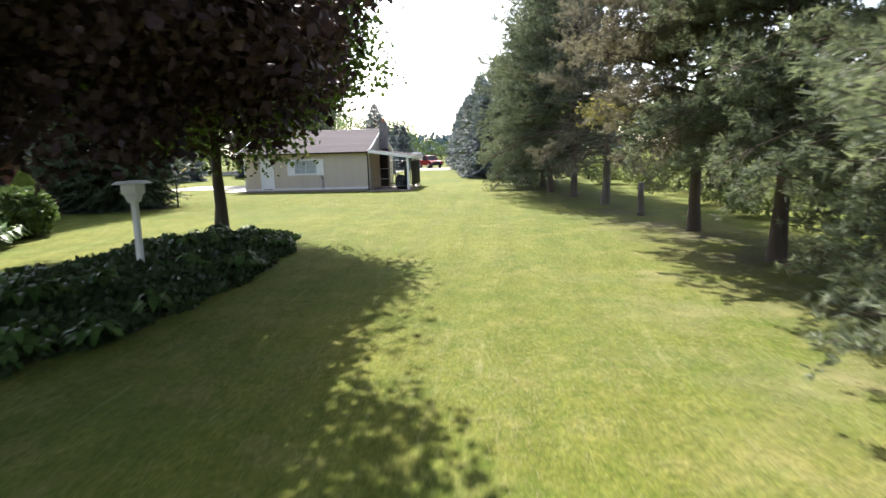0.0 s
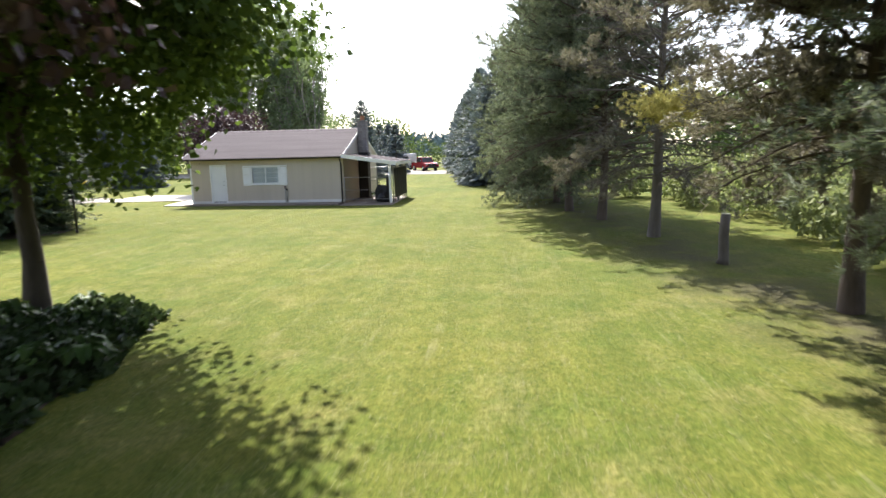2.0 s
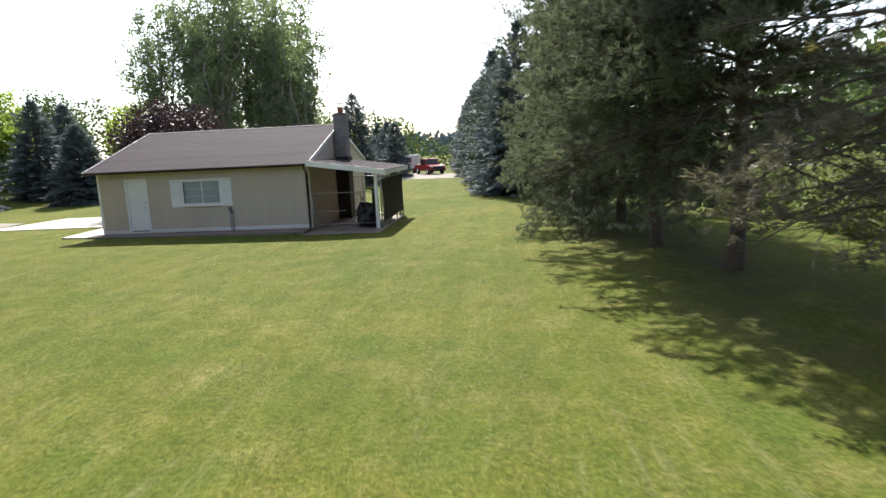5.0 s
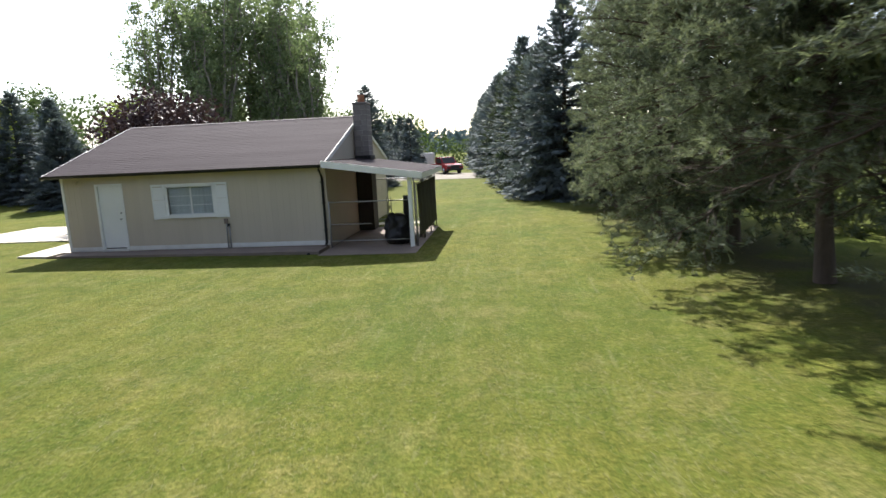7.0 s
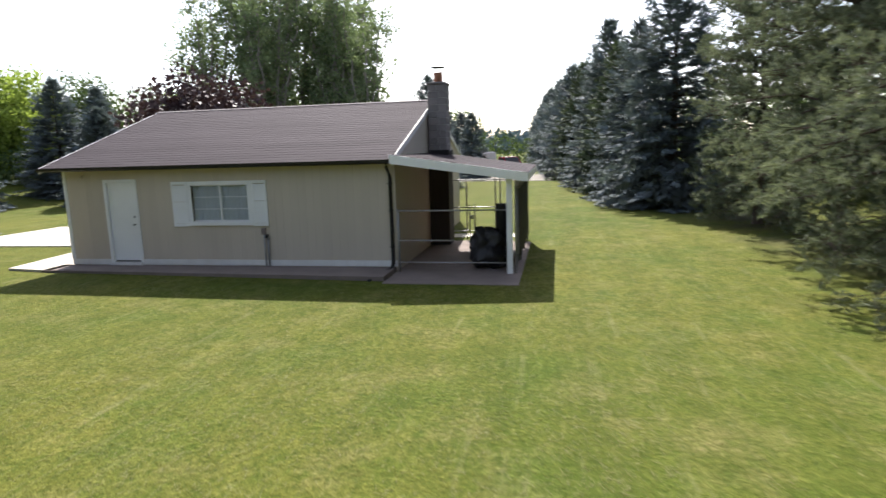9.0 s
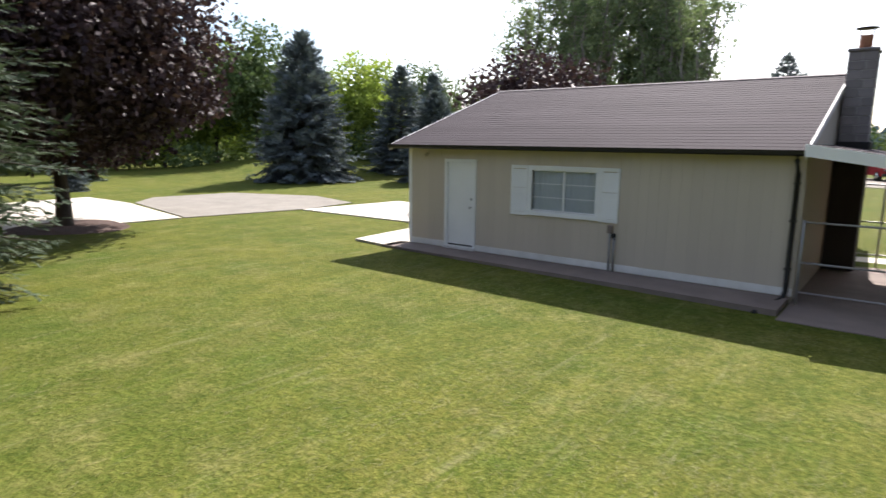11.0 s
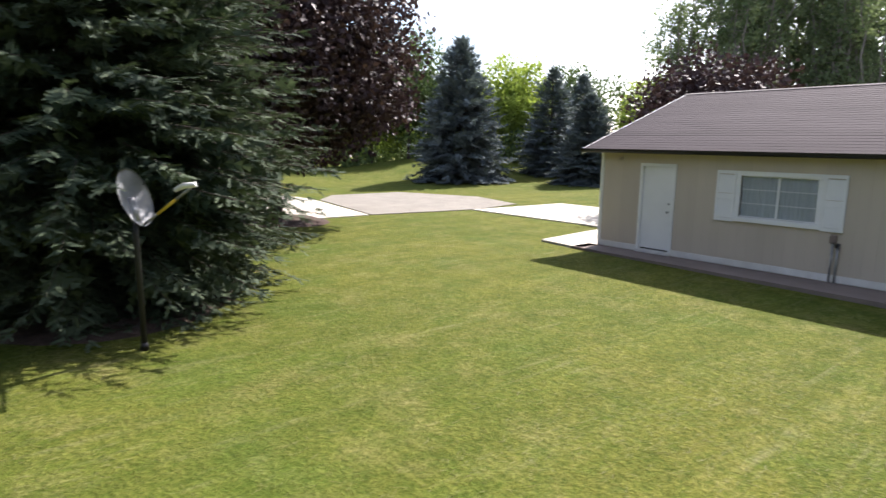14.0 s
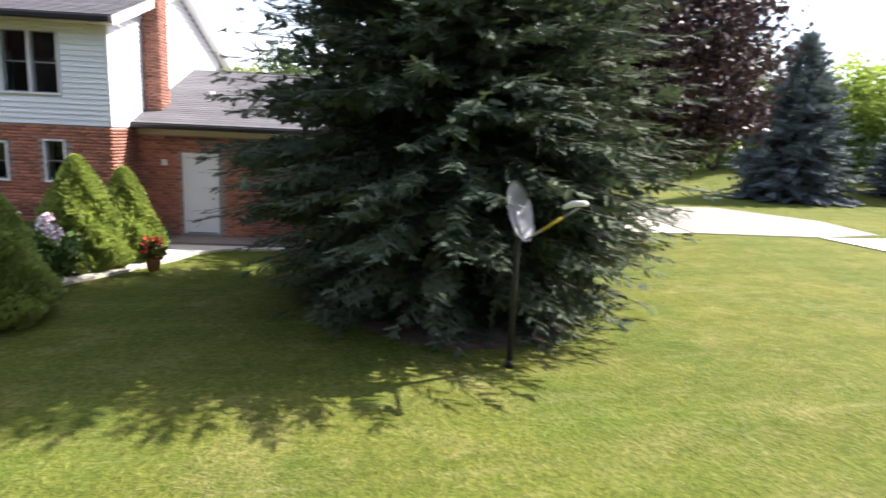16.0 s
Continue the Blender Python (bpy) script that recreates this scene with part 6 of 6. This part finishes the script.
for sx in (-0.2, 0.2):
    for sy in (-0.2, 0.2):
        tube("leg", [(sx, sy, 0.0), (sx, sy, 0.43)], 0.014, M["white"], chair)
    tube("back_post", [(sx, -0.2, 0.43), (sx, -0.26, 0.95)], 0.014, M["white"], chair)
for k in range(5):
    tube("back_slat", [(-0.16 + 0.08 * k, -0.205, 0.46), (-0.16 + 0.08 * k, -0.262, 0.94)], 0.009, M["white"], chair)
tube("top_rail", [(-0.2, -0.262, 0.95), (0.2, -0.262, 0.95)], 0.014, M["white"], chair)


# ---- satellite dish ----
def dish(x, y):
    t = thing("satellite_dish", "grey satellite dish on a dark pole by the spruce", "satellite dish", at=pose(x, y, 0))
    tube("pole", [(0, 0, -0.1), (0, 0, 1.55), (-0.02, 0.02, 1.72)], 0.038, M["black"], t, "dark steel pole", 12)
    tube("pole_foot", [(0, 0, 0), (0, 0, 0.1)], [0.06, 0.045], M["gutter"], t, "dark ground collar", 12)
    face = look((0, 0, 0), (0.7, 0.57, 0.3))
    bm = bmesh.new()
    rings, segs_ = 10, 36
    prev = None
    for i in range(rings + 1):
        r = i / rings
        ring = [bm.verts.new((0.29 * r * math.cos(a), 0.39 * r * math.sin(a), -0.085 * r * r)) for a in (2 * math.pi * k / segs_ for k in range(segs_))] if i else [bm.verts.new((0, 0, 0))]
        if prev is not None:
            for k in range(segs_):
                if len(prev) == 1:
                    bm.faces.new((prev[0], ring[k], ring[(k + 1) % segs_]))
                else:
                    bm.faces.new((prev[k], ring[k], ring[(k + 1) % segs_], prev[(k + 1) % segs_]))
        prev = ring
    bmesh.ops.solidify(bm, geom=bm.faces[:], thickness=0.012)
    m = Matrix.Translation((-0.14, 0.0, 1.98)) @ face
    part("reflector", bm, M["dish"], t, "oval pale grey reflector", m, True)
    a0 = m @ Vector((0, -0.36, -0.06))
    a1 = m @ Vector((0, -0.12, -0.86))
    tube("feed_arm", [a0, a0.lerp(a1, 0.3)], 0.016, M["steel"], t)
    tube("arm_band", [a0.lerp(a1, 0.3), a0.lerp(a1, 0.7)], 0.018, M["yellow"], t, "yellow middle of the arm")
    tube("feed_arm", [a0.lerp(a1, 0.7), a1], 0.016, M["steel"], t)
    b0, b1 = a1 + Vector((0.02, 0.0, 0.04)), m @ Vector((0, -0.16, -0.6))
    tube("feed_horn", [a1 + Vector((0.06, 0.05, 0.05)), a1.lerp(a0, 0.12) + Vector((0, 0, 0.09)), a1.lerp(a0, 0.3) + Vector((0, 0, 0.12))], [0.034, 0.038, 0.03], M["white"], t, "white feed horn", 12)
    tube("bracket", [(-0.02, 0.02, 1.7), m @ Vector((0, 0, 0.02))], [0.05, 0.07], M["steel"], t)


dish(-13.6, 31.3)


# ---- pickup truck ----
def pickup(x, y, turn):
    t = thing("pickup_truck", "red pickup truck with a dark front parked on the lane", "truck", at=pose(x, y, 0.02, 0, 0, turn))
    # x runs forward
    part("body", prism_bm([(-2.7, 0.55), (-2.7, 1.12), (0.3, 1.12), (2.0, 1.1), (2.6, 1.0), (2.7, 0.8), (2.68, 0.5), (2.3, 0.42), (-2.5, 0.42)], "y", -0.95, 0.95), M["red"], t, "red painted body")
    part("cab", prism_bm([(-1.0, 1.12), (-0.85, 1.76), (-0.6, 1.84), (0.55, 1.82), (1.25, 1.12)], "y", -0.82, 0.82), M["red"], t)
    part("windscreen", prism_bm([(0.64, 1.76), (1.2, 1.18), (1.235, 1.18), (0.675, 1.78)], "y", -0.72, 0.72), M["black"], t, "dark windscreen")
    for sy in (-1, 1):
        part("side_window", prism_bm([(-0.8, 1.2), (-0.72, 1.68), (0.5, 1.7), (0.98, 1.2)], "y", sy * 0.822, sy * 0.83), M["black"], t, "dark side window")
        box("mirror", 0.85, 0.98, sy * 0.95 - 0.06, sy * 0.95 + 0.06, 1.2, 1.4, M["black"], t, bevel=0.03)
        box("headlight", 2.6, 2.71, sy * 0.72 - 0.17, sy * 0.72 + 0.17, 0.78, 0.96, M["chrome"], t, "headlight", 0.02)
        for wx in (-1.65, 1.75):
            wh = tube("wheel", [(wx, sy * 0.98, 0.37), (wx, sy * 0.74, 0.37)], 0.37, M["rubber"], t, "black tyre", 20)
            tube("rim", [(wx, sy * 0.985, 0.37), (wx, sy * 0.95, 0.37)], [0.22, 0.2], M["chrome"], wh, "", 16)
    box("grille", 2.62, 2.73, -0.52, 0.52, 0.6, 0.98, M["black"], t, "black grille", 0.02)
    box("bumper", 2.5, 2.82, -0.96, 0.96, 0.4, 0.62, M["black"], t, "dark front bumper", 0.04)
    box("load_bed", -2.6, -1.05, -0.8, 0.8, 1.12, 1.14, M["black"], t)


pickup(-7.2, 92.5, -62)
van = thing("camper", "pale camper partly hidden behind the pickup truck", "vehicle", at=pose(-11.4, 99.0, 0, 0, 0, 10))
box("body", -2.2, 2.2, -1.0, 1.0, 0.5, 2.35, M["white_worn"], van, bevel=0.12)
box("window", -1.2, 1.0, -1.012, -0.99, 1.4, 1.95, M["black"], van, bevel=0.02)
for wx in (-1.3, 1.3):
    tube("wheel", [(wx, -1.0, 0.33), (wx, -0.78, 0.33)], 0.33, M["rubber"], van, sides=18)
    tube("wheel", [(wx, 1.0, 0.33), (wx, 0.78, 0.33)], 0.33, M["rubber"], van, sides=18)

# mulch rings
for x, y, r in ((-24.6, 38.3, 1.7), (-17.06, 31.39, 2.6)):
    bm = bmesh.new()
    c = bm.verts.new((x, y, 0.075))
    ring = [bm.verts.new((x + r * (1 + 0.09 * math.sin(3 * a + x)) * math.cos(a), y + r * (1 + 0.09 * math.sin(3 * a + x)) * math.sin(a), 0.0)) for a in (2 * math.pi * k / 28 for k in range(28))]
    mid = [bm.verts.new((x + (v.co.x - x) * 0.8, y + (v.co.y - y) * 0.8, 0.06)) for v in ring]
    for k in range(28):
        j = (k + 1) % 28
        bm.faces.new((ring[k], ring[j], mid[j], mid[k]))
        bm.faces.new((mid[k], mid[j], c))
    tagged(part("mulch_ring", bm, M["mulch"], None, smooth=True), "dark bark mulch under the tree", "mulch", kind="structure")


# ---- grass blades over the near lawn ----
def grass(name, n, x0, x1, y0, y1, seed):
    """Short blades, thick near the middle of the lawn and thinning out to its edges."""
    rng = np.random.default_rng(seed)
    p = np.stack([rng.uniform(x0, x1, n), rng.uniform(y0, y1, n), np.zeros(n)], 1)
    def away(a, b):
        a, b = np.array(a), np.array(b)
        t = np.clip(((p[:, :2] - a) @ (b - a)) / ((b - a) @ (b - a)), 0, 1)
        return np.linalg.norm(p[:, :2] - (a + t[:, None] * (b - a)), axis=1)
    dist = np.minimum(np.minimum(away((2.6, 3.0), (1.6, 22.0)), away((1.6, 22.0), (-5.0, 35.0))), away((-5.0, 35.0), (-12.0, 31.0)))
    keep = np.clip(1.0 - (dist - 2.0) / 9.0, 0, 1)
    inbed = ((p[:, 0] + 4.75) / 2.35) ** 2 + ((p[:, 1] - 13.4) / 7.0) ** 2 < 1
    paved = (p[:, 1] > 41.1) & (p[:, 0] > -16.9) & (p[:, 0] < -2.8)
    ok = (rng.random(n) < keep) & ~(inbed | paved)
    p, keep = p[ok], keep[ok]
    n = len(p)
    p[:, 2] = -0.05 * np.exp(-(((p[:, 0] + 4.5) / 6) ** 2 + ((p[:, 1] - 43.5) / 6) ** 2))
    a = rng.uniform(0, 6.283, n)
    h = rng.uniform(0.006, 0.018, (n, 1)) * (0.4 + 0.6 * keep[:, None])
    sd = np.stack([np.cos(a), np.sin(a), np.zeros(n)], 1) * 0.0034 * rng.uniform(0.7, 1.5, (n, 1))
    tip = p + np.stack([rng.normal(0, 1.7, n), rng.normal(0, 1.7, n), np.ones(n)], 1) * h
    v = np.stack([p - sd, p + sd, tip], 1).reshape(-1, 3)
    ob = put(name, mesh_from(name, v, np.arange(len(v)).reshape(-1, 3), M["blade"]))
    return tagged(ob, "short mown grass blades of the lawn", "grass", kind="stuff")


grass("grass", 280000, -8.0, 11.0, 2.0, 24.0, 1)
grass("grass", 400000, -22.0, 10.0, 24.0, 44.0, 2)


def clippings(name, n, x0, x1, y0, y1, seed):
    """Dry cut stalks lying on the lawn, thick in patches and along the mower's passes."""
    rng = np.random.default_rng(seed)
    p = np.stack([rng.uniform(x0, x1, n), rng.uniform(y0, y1, n), np.full(n, 0.012)], 1)
    dens = np.array([0.5 + 0.9 * noise.noise(Vector((x * 0.45, y * 0.3, 7.0))) + 0.5 * noise.noise(Vector((x * 1.9, y * 0.5, 2.0))) for x, y, _ in p])
    bed_ = ((p[:, 0] + 4.75) / 2.5) ** 2 + ((p[:, 1] - 13.4) / 7.2) ** 2 < 1
    ok = (rng.random(n) < np.clip(dens - 0.2, 0.05, 1.0)) & ~bed_ & ~((p[:, 1] > 41.0) & (p[:, 0] > -17.5) & (p[:, 0] < -2.5))
    p = p[ok]
    n = len(p)
    a = np.where(rng.random(n) < 0.6, rng.normal(1.57, 0.4, n), rng.uniform(0, 6.283, n))
    d = np.stack([np.cos(a), np.sin(a), rng.normal(0, 0.06, n)], 1) * rng.uniform(0.02, 0.075, (n, 1))
    sd = np.stack([-np.sin(a), np.cos(a), rng.normal(0, 0.15, n)], 1) * rng.uniform(0.0018, 0.0042, (n, 1))
    p[:, 2] += -0.05 * np.exp(-(((p[:, 0] + 4.5) / 6) ** 2 + ((p[:, 1] - 43.5) / 6) ** 2))
    v = np.stack([p - d - sd * 0.4, p - d + sd * 0.4, p + sd, p + d], 1).reshape(-1, 3)
    k = np.arange(n)[:, None] * 4
    ob = put(name, mesh_from(name, v, np.concatenate([k, k + 1, k + 2, k + 3], 1), M["straw"]))
    return tagged(ob, "pale dry clippings scattered over the lawn", "clippings", kind="stuff")


clippings("dry_clippings", 70000, -7.0, 8.0, 3.0, 26.0, 5)
clippings("dry_clippings", 110000, -19.0, 6.0, 26.0, 41.0, 6)
